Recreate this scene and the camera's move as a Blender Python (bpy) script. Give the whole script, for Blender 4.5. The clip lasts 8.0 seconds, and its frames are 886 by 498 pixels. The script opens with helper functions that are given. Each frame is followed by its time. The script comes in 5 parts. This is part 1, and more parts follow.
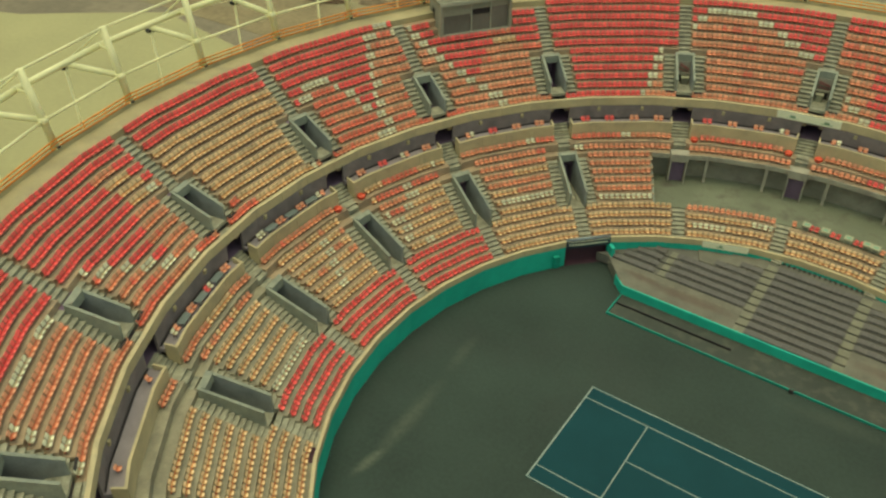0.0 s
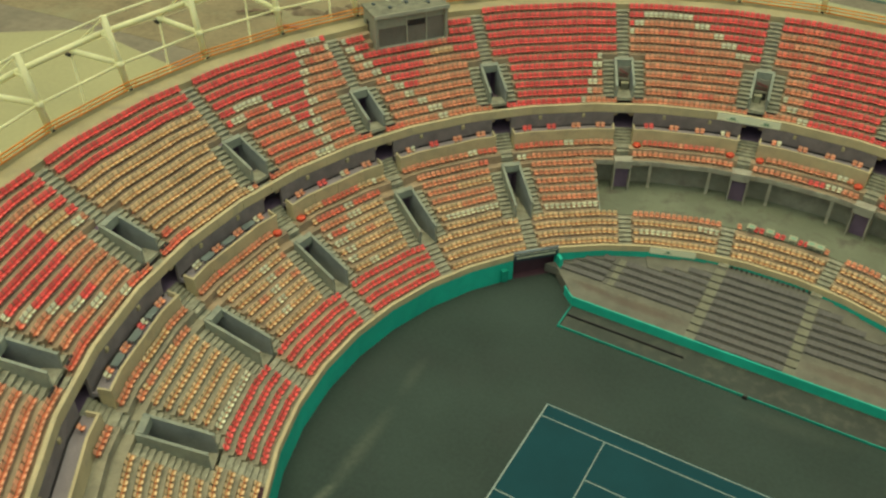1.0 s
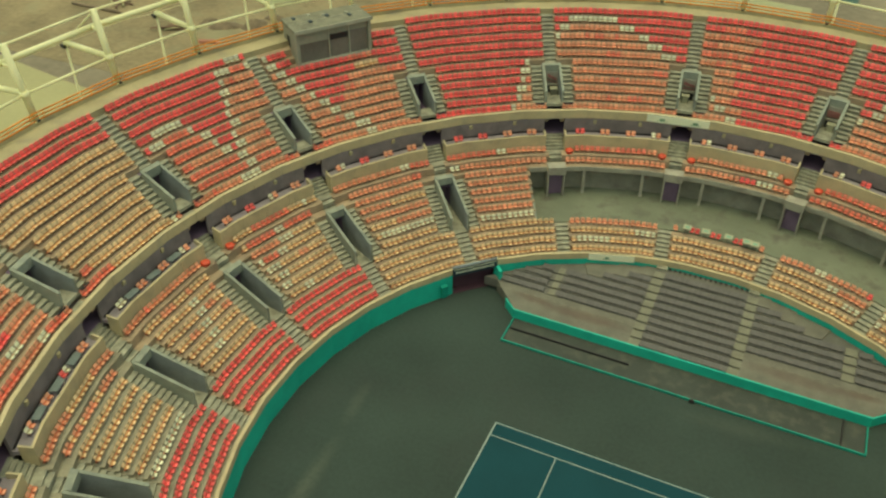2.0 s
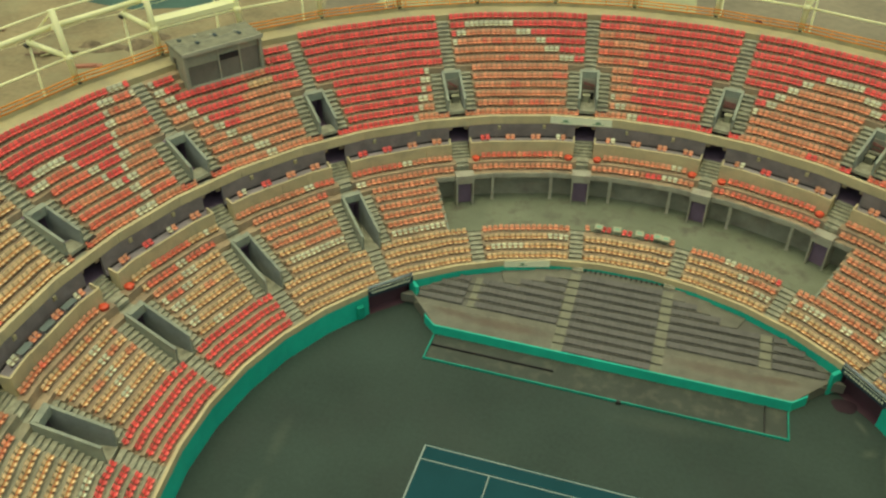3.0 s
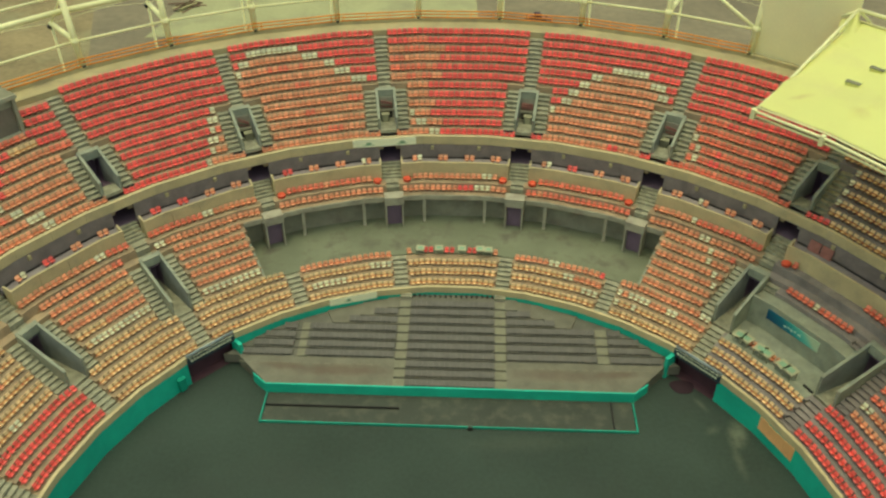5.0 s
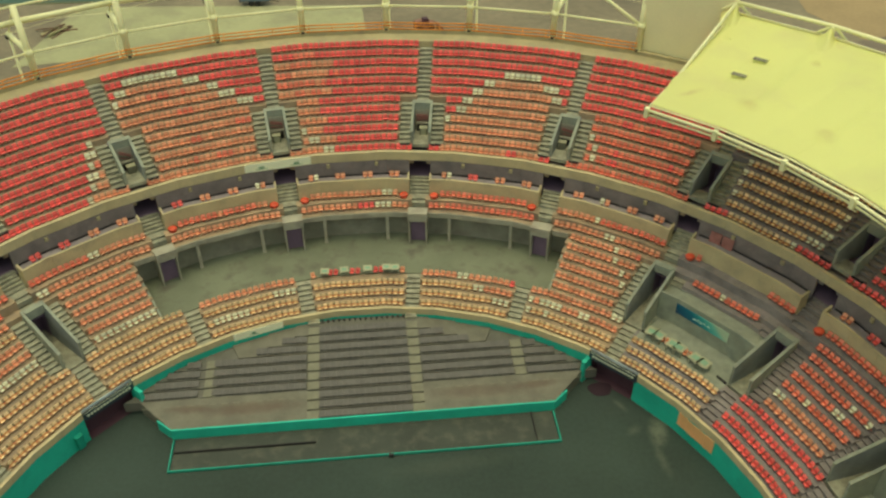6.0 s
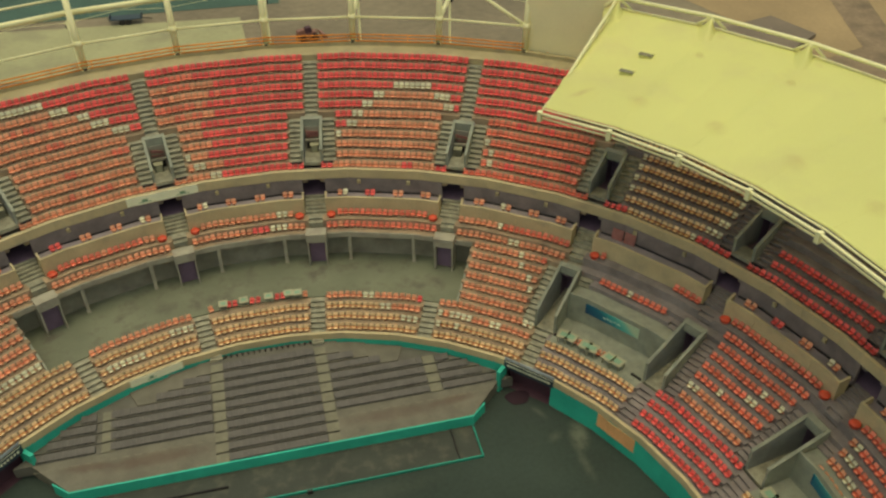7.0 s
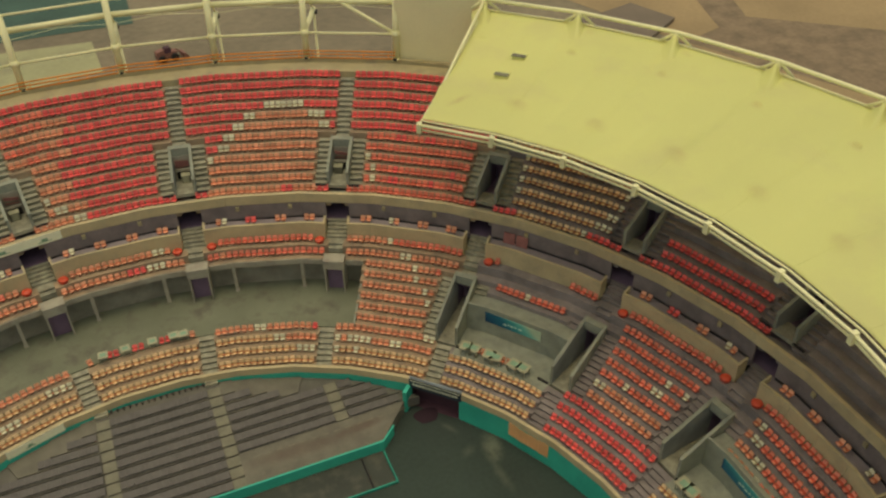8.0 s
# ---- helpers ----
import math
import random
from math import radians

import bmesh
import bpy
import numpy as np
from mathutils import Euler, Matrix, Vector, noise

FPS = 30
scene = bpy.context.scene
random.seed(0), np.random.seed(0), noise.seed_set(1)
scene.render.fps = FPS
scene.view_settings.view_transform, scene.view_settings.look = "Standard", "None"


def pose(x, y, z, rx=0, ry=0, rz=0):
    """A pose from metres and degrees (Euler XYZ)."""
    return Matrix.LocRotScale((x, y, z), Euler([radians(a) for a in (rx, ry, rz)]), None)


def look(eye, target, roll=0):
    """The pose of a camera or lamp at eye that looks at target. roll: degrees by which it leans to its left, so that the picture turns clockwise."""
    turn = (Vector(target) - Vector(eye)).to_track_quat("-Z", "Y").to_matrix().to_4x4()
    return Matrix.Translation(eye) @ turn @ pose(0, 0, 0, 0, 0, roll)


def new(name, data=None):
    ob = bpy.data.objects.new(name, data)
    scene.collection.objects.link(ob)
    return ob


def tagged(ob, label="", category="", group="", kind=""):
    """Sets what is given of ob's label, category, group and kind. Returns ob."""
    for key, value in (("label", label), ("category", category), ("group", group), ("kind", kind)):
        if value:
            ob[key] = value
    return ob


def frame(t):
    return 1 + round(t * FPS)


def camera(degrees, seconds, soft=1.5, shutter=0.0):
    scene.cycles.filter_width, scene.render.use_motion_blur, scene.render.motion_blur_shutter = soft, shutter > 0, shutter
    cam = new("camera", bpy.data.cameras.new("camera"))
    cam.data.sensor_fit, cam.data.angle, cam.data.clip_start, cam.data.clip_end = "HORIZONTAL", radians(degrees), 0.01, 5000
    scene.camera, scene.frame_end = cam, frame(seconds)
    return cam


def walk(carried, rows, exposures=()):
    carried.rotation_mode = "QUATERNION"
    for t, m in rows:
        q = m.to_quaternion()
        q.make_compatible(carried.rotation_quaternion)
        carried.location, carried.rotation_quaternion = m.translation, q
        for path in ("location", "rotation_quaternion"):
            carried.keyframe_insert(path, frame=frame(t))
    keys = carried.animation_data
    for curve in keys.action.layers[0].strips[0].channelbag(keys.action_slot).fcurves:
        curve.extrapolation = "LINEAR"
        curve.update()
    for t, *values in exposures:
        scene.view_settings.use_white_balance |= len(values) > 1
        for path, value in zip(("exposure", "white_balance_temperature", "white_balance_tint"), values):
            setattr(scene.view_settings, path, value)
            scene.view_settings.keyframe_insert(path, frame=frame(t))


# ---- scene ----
cam = camera(55.1, 8.0, soft=2.4)
PATH = [
    (0, (5.674, -41.755, 52.352), (4.7729, -40.4571, 51.1262), 0.10),
    (0.5, (5.102, -40.612, 52.377), (4.2481, -39.2821, 51.1510), 0.15),
    (1, (4.482, -39.507, 52.395), (3.6834, -38.1423, 51.1709), 0.18),
    (2.5, (2.677, -36.265, 52.419), (2.1001, -34.7916, 51.1967), 0.19),
    (3, (2.194, -35.170, 52.417), (1.7217, -33.6586, 51.1948), 0.17),
    (3.5, (1.811, -34.053, 52.410), (1.4372, -32.5141, 51.1876), 0.14),
    (4, (1.544, -32.910, 52.397), (1.2762, -31.3478, 51.1778), 0.09),
    (4.5, (1.403, -31.741, 52.380), (1.2345, -30.1642, 51.1607), 0.04),
    (6, (1.726, -28.086, 52.298), (1.8787, -26.5051, 51.0825), -0.18),
    (6.5, (2.032, -26.837, 52.262), (2.2851, -25.2711, 51.0438), -0.28),
    (7, (2.387, -25.588, 52.221), (2.7569, -24.0468, 51.0018), -0.38),
    (7.5, (2.743, -24.353, 52.176), (3.2302, -22.8462, 50.9538), -0.49),
    (8, (3.041, -23.145, 52.126), (3.6558, -21.6873, 50.9029), -0.61),
]
EXPOSURES = [(0.0, -0.07, 8500, -18), (2.5, 0.03, 8500, -20), (4.5, 0.12, 8500, -21), (6.5, -0.14, 8600, -12), (8.0, -0.48, 8800, -1)]
walk(cam, [(t, look(eye, target, roll)) for t, eye, target, roll in PATH], EXPOSURES)

# ---------------------------------------------------------------- light
world = bpy.data.worlds.new("sky")
scene.world = world
world.use_nodes = True
wn = world.node_tree.nodes
sky = wn.new("ShaderNodeTexSky")
sky.sky_type = "NISHITA"
sky.sun_disc = False
sky.sun_elevation = radians(87)
sky.sun_rotation = radians(220.6)
sky.air_density, sky.dust_density, sky.ozone_density = 1.0, 4.0, 1.0
wn["Background"].inputs["Strength"].default_value = 0.15
world.node_tree.links.new(sky.outputs["Color"], wn["Background"].inputs["Color"])
sun_data = bpy.data.lights.new("sun", "SUN")
sun_data.energy, sun_data.angle, sun_data.color = 1.0, radians(120), (1.0, 0.94, 0.80)
sun = new("sun", sun_data)
sun.matrix_world = look((-3, -3.5, 88), (0, 0, 0))

# ---------------------------------------------------------------- materials


def material(name, colour, rough=0.75, metal=0.0, spread=0.25, scale=0.6, fine=9.0, bump=0.25, stain=None, stain_scale=0.25, stain_amount=0.5,
             per_object=0.0, spec=0.4):
    """A painted or mineral surface: broad stains, fine grain, and a little relief, all in world metres."""
    m = bpy.data.materials.new(name)
    m.use_nodes = True
    nt = m.node_tree
    n, l = nt.nodes, nt.links
    b = n["Principled BSDF"]
    b.inputs["Metallic"].default_value = metal
    b.inputs["Specular IOR Level"].default_value = spec
    geo = n.new("ShaderNodeNewGeometry")
    broad = n.new("ShaderNodeTexNoise")
    broad.inputs["Scale"].default_value, broad.inputs["Detail"].default_value = scale, 6
    grain = n.new("ShaderNodeTexNoise")
    grain.inputs["Scale"].default_value, grain.inputs["Detail"].default_value = fine, 4
    l.new(geo.outputs["Position"], broad.inputs["Vector"])
    l.new(geo.outputs["Position"], grain.inputs["Vector"])
    mix = n.new("ShaderNodeMath")
    mix.operation = "MULTIPLY_ADD"
    mix.inputs[1].default_value = 0.45
    l.new(grain.outputs["Fac"], mix.inputs[0])
    l.new(broad.outputs["Fac"], mix.inputs[2])
    ramp = n.new("ShaderNodeMapRange")
    ramp.inputs["From Min"].default_value, ramp.inputs["From Max"].default_value = 0.45, 1.0
    ramp.inputs["To Min"].default_value, ramp.inputs["To Max"].default_value = 1.0 - spread, 1.0 + spread
    l.new(mix.outputs["Value"], ramp.inputs["Value"])
    value = ramp.outputs["Result"]
    if per_object:
        info = n.new("ShaderNodeObjectInfo")
        vary = n.new("ShaderNodeMapRange")
        vary.inputs["To Min"].default_value, vary.inputs["To Max"].default_value = 1.0 - per_object, 1.0 + per_object
        l.new(info.outputs["Random"], vary.inputs["Value"])
        times = n.new("ShaderNodeMath")
        times.operation = "MULTIPLY"
        l.new(value, times.inputs[0])
        l.new(vary.outputs["Result"], times.inputs[1])
        value = times.outputs["Value"]
    tint = n.new("ShaderNodeVectorMath")
    tint.operation = "SCALE"
    tint.inputs[0].default_value = colour
    l.new(value, tint.inputs["Scale"])
    result = tint.outputs["Vector"]
    if stain:
        patch = n.new("ShaderNodeTexNoise")
        patch.inputs["Scale"].default_value, patch.inputs["Detail"].default_value = stain_scale, 7
        patch.inputs["Roughness"].default_value = 0.62
        l.new(geo.outputs["Position"], patch.inputs["Vector"])
        edge = n.new("ShaderNodeMapRange")
        edge.inputs["From Min"].default_value, edge.inputs["From Max"].default_value = 0.5, 0.68
        edge.inputs["To Max"].default_value = stain_amount
        l.new(patch.outputs["Fac"], edge.inputs["Value"])
        over = n.new("ShaderNodeMix")
        over.data_type = "RGBA"
        over.inputs["B"].default_value = (*stain, 1)
        l.new(edge.outputs["Result"], over.inputs["Factor"])
        l.new(result, over.inputs["A"])
        result = over.outputs["Result"]
    l.new(result, b.inputs["Base Color"])
    gloss = n.new("ShaderNodeMapRange")
    gloss.inputs["To Min"].default_value, gloss.inputs["To Max"].default_value = max(rough - 0.12, 0.02), min(rough + 0.12, 1)
    l.new(broad.outputs["Fac"], gloss.inputs["Value"])
    l.new(gloss.outputs["Result"], b.inputs["Roughness"])
    if bump:
        rel = n.new("ShaderNodeBump")
        rel.inputs["Strength"].default_value, rel.inputs["Distance"].default_value = bump, 0.02
        l.new(grain.outputs["Fac"], rel.inputs["Height"])
        l.new(rel.outputs["Normal"], b.inputs["Normal"])
    return m


M_STAND = material("stand_concrete", (0.40, 0.295, 0.19), 0.85, spread=0.3, stain=(0.20, 0.17, 0.14), stain_scale=0.5, stain_amount=0.55)
M_STAIR = material("stair_concrete", (0.35, 0.335, 0.245), 0.85, spread=0.35, scale=1.5, stain=(0.18, 0.19, 0.15), stain_scale=1.2, stain_amount=0.6)
M_VOM = material("vomitory_concrete", (0.30, 0.315, 0.245), 0.8, spread=0.22, scale=0.8, stain=(0.18, 0.2, 0.18), stain_scale=0.9)
M_WALK = material("walkway_screed", (0.44, 0.375, 0.215), 0.85, spread=0.2, scale=0.4, stain=(0.30, 0.26, 0.18), stain_scale=0.5, stain_amount=0.6)
M_BEIGE = material("cream_paint", (0.56, 0.465, 0.275), 0.7, spread=0.16, scale=0.5, stain=(0.36, 0.31, 0.22), stain_scale=0.7, stain_amount=0.45)
# box floor and soffit: part of the overhang's shade is mixed into this colour
M_DARK = material("box_recess_shade", (0.29, 0.25, 0.26), 0.85, spread=0.25)
# purple shade of tunnels and corridors, put into the base colour
M_TUNNELSHADE = material("tunnel_shade", (0.20, 0.135, 0.20), 0.9, spread=0.2)
M_STANDGREEN = material("bare_concrete", (0.33, 0.295, 0.205), 0.85, spread=0.3, stain=(0.19, 0.18, 0.14), stain_scale=0.5, stain_amount=0.55)
# greyer concrete near the roof, with some of the roof's shade in its colour
M_STANDGREY = material("grey_shade_concrete", (0.265, 0.23, 0.215), 0.85, spread=0.3, stain=(0.16, 0.14, 0.135), stain_scale=0.5, stain_amount=0.6)
M_PALEGREY = material("pale_grey_render", (0.38, 0.355, 0.275), 0.8, spread=0.2, scale=0.8, stain=(0.24, 0.20, 0.17), stain_scale=0.7, stain_amount=0.55)
M_PLATWALL = material("grey_platform_render", (0.29, 0.275, 0.215), 0.85, spread=0.2, scale=0.8, stain=(0.18, 0.15, 0.13), stain_scale=0.6, stain_amount=0.6)
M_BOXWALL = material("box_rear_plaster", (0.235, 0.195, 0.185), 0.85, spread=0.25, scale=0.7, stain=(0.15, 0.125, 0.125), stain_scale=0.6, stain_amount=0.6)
M_GREEN = material("green_wall_paint", (0.03, 0.485, 0.355), 0.6, spread=0.2, scale=0.35, stain=(0.02, 0.33, 0.25), stain_scale=0.4)
M_GREENDARK = material("green_edge_paint", (0.015, 0.29, 0.21), 0.55, spread=0.25, scale=0.8)
M_MAT = material("mat_rubber", (0.03, 0.012, 0.02), 0.8, spread=0.3)
M_FLOOR = material("arena_floor", (0.045, 0.064, 0.053), 0.9, spec=0.2, spread=0.25, scale=0.12, fine=3.0, stain=(0.05, 0.058, 0.052), stain_scale=0.09, stain_amount=0.4)
M_COURT = material("court_acrylic", (0.014, 0.058, 0.069), 0.9, spread=0.14, scale=0.2, spec=0.12)
M_LINE = material("line_paint", (0.30, 0.37, 0.32), 0.6, spread=0.1)
M_BENCH = material("bleacher_deck", (0.135, 0.128, 0.106), 0.8, spread=0.25, scale=0.7, stain=(0.15, 0.14, 0.12), stain_scale=0.5)
M_BENCHDARK = material("bleacher_bracket", (0.06, 0.055, 0.05), 0.6, spread=0.2)
M_DECK = material("bleacher_platform", (0.165, 0.155, 0.12), 0.8, spread=0.25, scale=0.7, stain=(0.14, 0.125, 0.10), stain_scale=0.5, stain_amount=0.6)
M_BENCHSEAT = material("bleacher_seat", (0.122, 0.113, 0.103), 0.6, spread=0.2, scale=1.5)
M_BENCHAISLE = material("bleacher_aisle", (0.205, 0.197, 0.142), 0.8, spread=0.22, scale=1.2)
M_STEEL = material("cream_steel", (0.90, 0.86, 0.50), 0.45, spread=0.1, scale=0.4, bump=0.05)
M_RAIL = material("orange_rail", (0.85, 0.28, 0.035), 0.5, spread=0.2, scale=0.8, bump=0.05)
M_RAILGREY = material("grey_rail", (0.42, 0.48, 0.50), 0.4, metal=0.3, spread=0.15, bump=0.05)
M_MEMBRANE = material("membrane", (0.94, 0.99, 0.39), 0.6, spread=0.05, scale=0.1, stain=(0.72, 0.68, 0.36), stain_scale=0.16, stain_amount=0.3, bump=0.1)
M_SCREEN = material("screen_panel", (0.90, 0.83, 0.50), 0.75, spread=0.1, scale=0.15)
M_BOOTH = material("booth_concrete", (0.34, 0.335, 0.25), 0.8, spread=0.2, scale=0.8, stain=(0.2, 0.2, 0.165), stain_scale=0.8)
M_BOOTHROOF = material("booth_roofing", (0.225, 0.215, 0.15), 0.85, spread=0.3, scale=1.2, stain=(0.12, 0.11, 0.085), stain_scale=0.7, stain_amount=0.7)
M_BOOTHLIGHT = material("booth_edge", (0.42, 0.41, 0.31), 0.75, spread=0.18, scale=0.8)
M_GLASS = material("booth_glass", (0.20, 0.175, 0.145), 0.12, spread=0.3, scale=0.3, bump=0.0, spec=0.6)
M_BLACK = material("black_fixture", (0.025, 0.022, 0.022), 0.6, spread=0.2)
M_TABLE = material("table_white", (0.41, 0.40, 0.27), 0.5, spread=0.12)
M_TABLEGREEN = material("table_green", (0.24, 0.40, 0.27), 0.5, spread=0.15)
M_SIGN = material("sign_board", (0.88, 0.88, 0.64), 0.55, spread=0.06)
M_SIGNGREEN = material("sign_mark", (0.22, 0.36, 0.22), 0.55, spread=0.1)
M_AQUA = material("banner_aqua", (0.45, 0.66, 0.56), 0.5, spread=0.3, scale=0.7)
M_ORANGEPANEL = material("orange_panel", (0.85, 0.46, 0.21), 0.55, spread=0.12)
M_GATEDARK = material("gate_recess", (0.085, 0.038, 0.052), 0.8, spread=0.2)
M_REDBOARD = material("red_boards", (0.36, 0.15, 0.13), 0.7, spread=0.25, scale=2.0)
M_BOARD = material("board_dark", (0.035, 0.055, 0.07), 0.5, spread=0.15)
# inner faces of the passages: concrete tinted bluer and darker for their shade
M_INNER = material("passage_lining_shade", (0.27, 0.285, 0.265), 0.85, spread=0.25, scale=0.8)
M_ENCL = material("enclosure_floor", (0.055, 0.062, 0.05), 0.8, spread=0.3, scale=0.4, stain=(0.13, 0.125, 0.09), stain_scale=0.8, stain_amount=0.45)
M_GROUND = material("outer_ground", (0.235, 0.195, 0.13), 0.9, spread=0.3, scale=0.05, fine=0.8, stain=(0.12, 0.10, 0.075), stain_scale=0.03, stain_amount=0.6)
M_DIRT = material("dirt", (0.27, 0.21, 0.115), 0.95, spread=0.4, scale=0.12, fine=1.2, stain=(0.30, 0.28, 0.16), stain_scale=0.11, stain_amount=0.75)
M_TRACK = material("track", (0.245, 0.18, 0.115), 0.95, spread=0.35, scale=0.3, fine=1.5)
M_TANFIELD = material("tan_field", (0.36, 0.26, 0.14), 0.95, spread=0.2, scale=0.08, fine=1.5)
M_PLATFORM = material("platform_concrete", (0.185, 0.20, 0.135), 0.8, spread=0.2, scale=0.3, stain=(0.11, 0.09, 0.075), stain_scale=0.5, stain_amount=0.7)
M_PAVE = material("pale_paving", (0.40, 0.365, 0.185), 0.85, spread=0.12, scale=0.06, fine=1.5)
M_YARD = material("yard_concrete", (0.38, 0.37, 0.205), 0.85, spread=0.15, scale=0.1, fine=1.5, stain=(0.22, 0.20, 0.14), stain_scale=0.12)
M_TEAL = material("teal_court_surface", (0.06, 0.115, 0.09), 0.85, spread=0.25, scale=0.15, fine=1.5)
M_MACHINE = material("faded_red_machine", (0.27, 0.125, 0.095), 0.6, spread=0.25, scale=1.5)
M_GRASS = material("grass", (0.12, 0.125, 0.065), 0.95, spread=0.4, scale=0.1, fine=1.5)
M_ROOFDARK = material("dark_roofing", (0.19, 0.15, 0.11), 0.8, spread=0.25, scale=0.2)
# each colour: the back and front lip of a shell, bleached with sky brightness put in, and its fold, sides and underside
# with shade put in
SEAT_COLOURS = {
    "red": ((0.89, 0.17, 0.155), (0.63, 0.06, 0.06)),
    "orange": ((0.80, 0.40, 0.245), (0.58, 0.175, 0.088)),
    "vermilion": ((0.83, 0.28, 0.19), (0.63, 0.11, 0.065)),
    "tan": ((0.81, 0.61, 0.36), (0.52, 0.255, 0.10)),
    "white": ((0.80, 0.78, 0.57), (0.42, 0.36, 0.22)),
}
M_SEATBEAM = material("seat_beam_paint", (0.50, 0.13, 0.08), 0.6, spread=0.3, scale=1.5, stain=(0.28, 0.13, 0.08), stain_scale=0.8)
# foot under each shell, darkened to give the shade below a seat
M_SEATFRAME = material("seat_bracket", (0.23, 0.10, 0.07), 0.6, spread=0.2, scale=2.0)
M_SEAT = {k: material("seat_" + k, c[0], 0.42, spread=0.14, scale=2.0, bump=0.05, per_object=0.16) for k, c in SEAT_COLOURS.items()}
M_SEATFOLDSHADE = {k: material("seat_fold_shade_" + k, c[1], 0.5, spread=0.14, scale=2.0, bump=0.05, per_object=0.16) for k, c in SEAT_COLOURS.items()}
M_BIN = material("bin_plastic", (0.72, 0.095, 0.05), 0.4, spread=0.12, scale=2.0, bump=0.05)


def smudges(mat, colour, rows, lo=0.08, hi=0.5):
    """Blurred dirty places on a surface: (x, y, length, width, turn, strength)."""
    nt = mat.node_tree
    n, l = nt.nodes, nt.links
    base = n["Principled BSDF"].inputs["Base Color"]
    col = base.links[0].from_socket
    place = n.new("ShaderNodeNewGeometry").outputs["Position"]
    ragged = n.new("ShaderNodeTexNoise")
    ragged.inputs["Scale"].default_value, ragged.inputs["Detail"].default_value, ragged.inputs["Roughness"].default_value = 1.6, 8, 0.75
    l.new(place, ragged.inputs["Vector"])
    for x, y, long, wide, turn, much in rows:
        mapping = n.new("ShaderNodeMapping")
        mapping.vector_type = "TEXTURE"
        mapping.inputs["Location"].default_value = (x, y, 0)
        mapping.inputs["Rotation"].default_value = (0, 0, radians(turn))
        mapping.inputs["Scale"].default_value = (long, wide, 100)
        l.new(place, mapping.inputs["Vector"])
        ball = n.new("ShaderNodeTexGradient")
        ball.gradient_type = "SPHERICAL"
        l.new(mapping.outputs["Vector"], ball.inputs["Vector"])
        times = n.new("ShaderNodeMath")
        times.operation = "MULTIPLY"
        l.new(ball.outputs["Fac"], times.inputs[0])
        l.new(ragged.outputs["Fac"], times.inputs[1])
        edge = n.new("ShaderNodeMapRange")
        edge.interpolation_type = "SMOOTHSTEP"
        edge.inputs["From Min"].default_value, edge.inputs["From Max"].default_value, edge.inputs["To Max"].default_value = lo, hi, much
        l.new(times.outputs["Value"], edge.inputs["Value"])
        over = n.new("ShaderNodeMix")
        over.data_type = "RGBA"
        over.inputs["B"].default_value = (*colour, 1)
        l.new(edge.outputs["Result"], over.inputs["Factor"])
        l.new(col, over.inputs["A"])
        col = over.outputs["Result"]
    l.new(col, base)


# scuffed and dusty places on the arena floor
smudges(M_FLOOR, (0.15, 0.165, 0.12), (
    (-22.4, -11.2, 2.6, 0.8, 80, 0.6), (-22.4, -6.0, 7.5, 1.2, 92, 0.33), (-23.0, 2.5, 4.0, 1.0, 95, 0.2), (22.9, 14.6, 2.6, 1.3, 75, 0.85), (22.4, 11.8, 2.6, 0.7, 95, 0.4),
    (21.0, 14.9, 1.2, 0.7, 30, 0.35), (0.0, -2.0, 11.0, 4.0, 90, 0.12), (20.6, 17.6, 1.4, 0.5, 120, 0.4), (6.0, 13.0, 9.0, 1.4, 4, 0.14)))

# rusty brown dirt along the joint of the bleacher decks
smudges(M_DECK, (0.115, 0.075, 0.055), ((9.0, 19.35, 6.0, 0.9, -1, 0.45), (-9.0, 19.35, 6.0, 0.9, 1, 0.6), (14.0, 19.6, 3.0, 0.6, 3, 0.6), (-14.0, 19.6, 3.0, 0.6, -3, 0.6)), 0.05, 0.4)

# banner print: navy running into aqua and cream along its length
M_BANNER = material("banner_print", (0.01, 0.11, 0.20), 0.5, spread=0.3, scale=0.5)
_t = M_BANNER.node_tree
_ramp = _t.nodes.new("ShaderNodeValToRGB")
_stops = _ramp.color_ramp.elements
_stops[0].position, _stops[0].color = 0.05, (0.004, 0.055, 0.13, 1)
_stops[1].position, _stops[1].color = 1.0, (0.46, 0.58, 0.40, 1)
for _at, _c in ((0.45, (0.008, 0.15, 0.22, 1)), (0.68, (0.05, 0.36, 0.34, 1)), (0.86, (0.16, 0.52, 0.42, 1))):
    _stops.new(_at).color = _c
_along = _t.nodes.new("ShaderNodeSeparateXYZ")
_t.links.new(_t.nodes.new("ShaderNodeTexCoord").outputs["Generated"], _along.inputs["Vector"])
_wave = _t.nodes.new("ShaderNodeMath")
_wave.operation = "MULTIPLY_ADD"
_wave.inputs[1].default_value = 0.22
_t.links.new(_along.outputs["Z"], _wave.inputs[0])
_t.links.new(_along.outputs["X"], _wave.inputs[2])
_t.links.new(_wave.outputs["Value"], _ramp.inputs["Fac"])
_t.links.new(_ramp.outputs["Color"], _t.nodes["Principled BSDF"].inputs["Base Color"])

# the membrane lets some daylight through
_t = M_MEMBRANE.node_tree
_tr = _t.nodes.new("ShaderNodeBsdfTranslucent")
_tr.inputs["Color"].default_value = (0.92, 0.80, 0.76, 1)
_mx = _t.nodes.new("ShaderNodeMixShader")
_mx.inputs["Fac"].default_value = 0.42
_t.links.new(_t.nodes["Principled BSDF"].outputs["BSDF"], _mx.inputs[1])
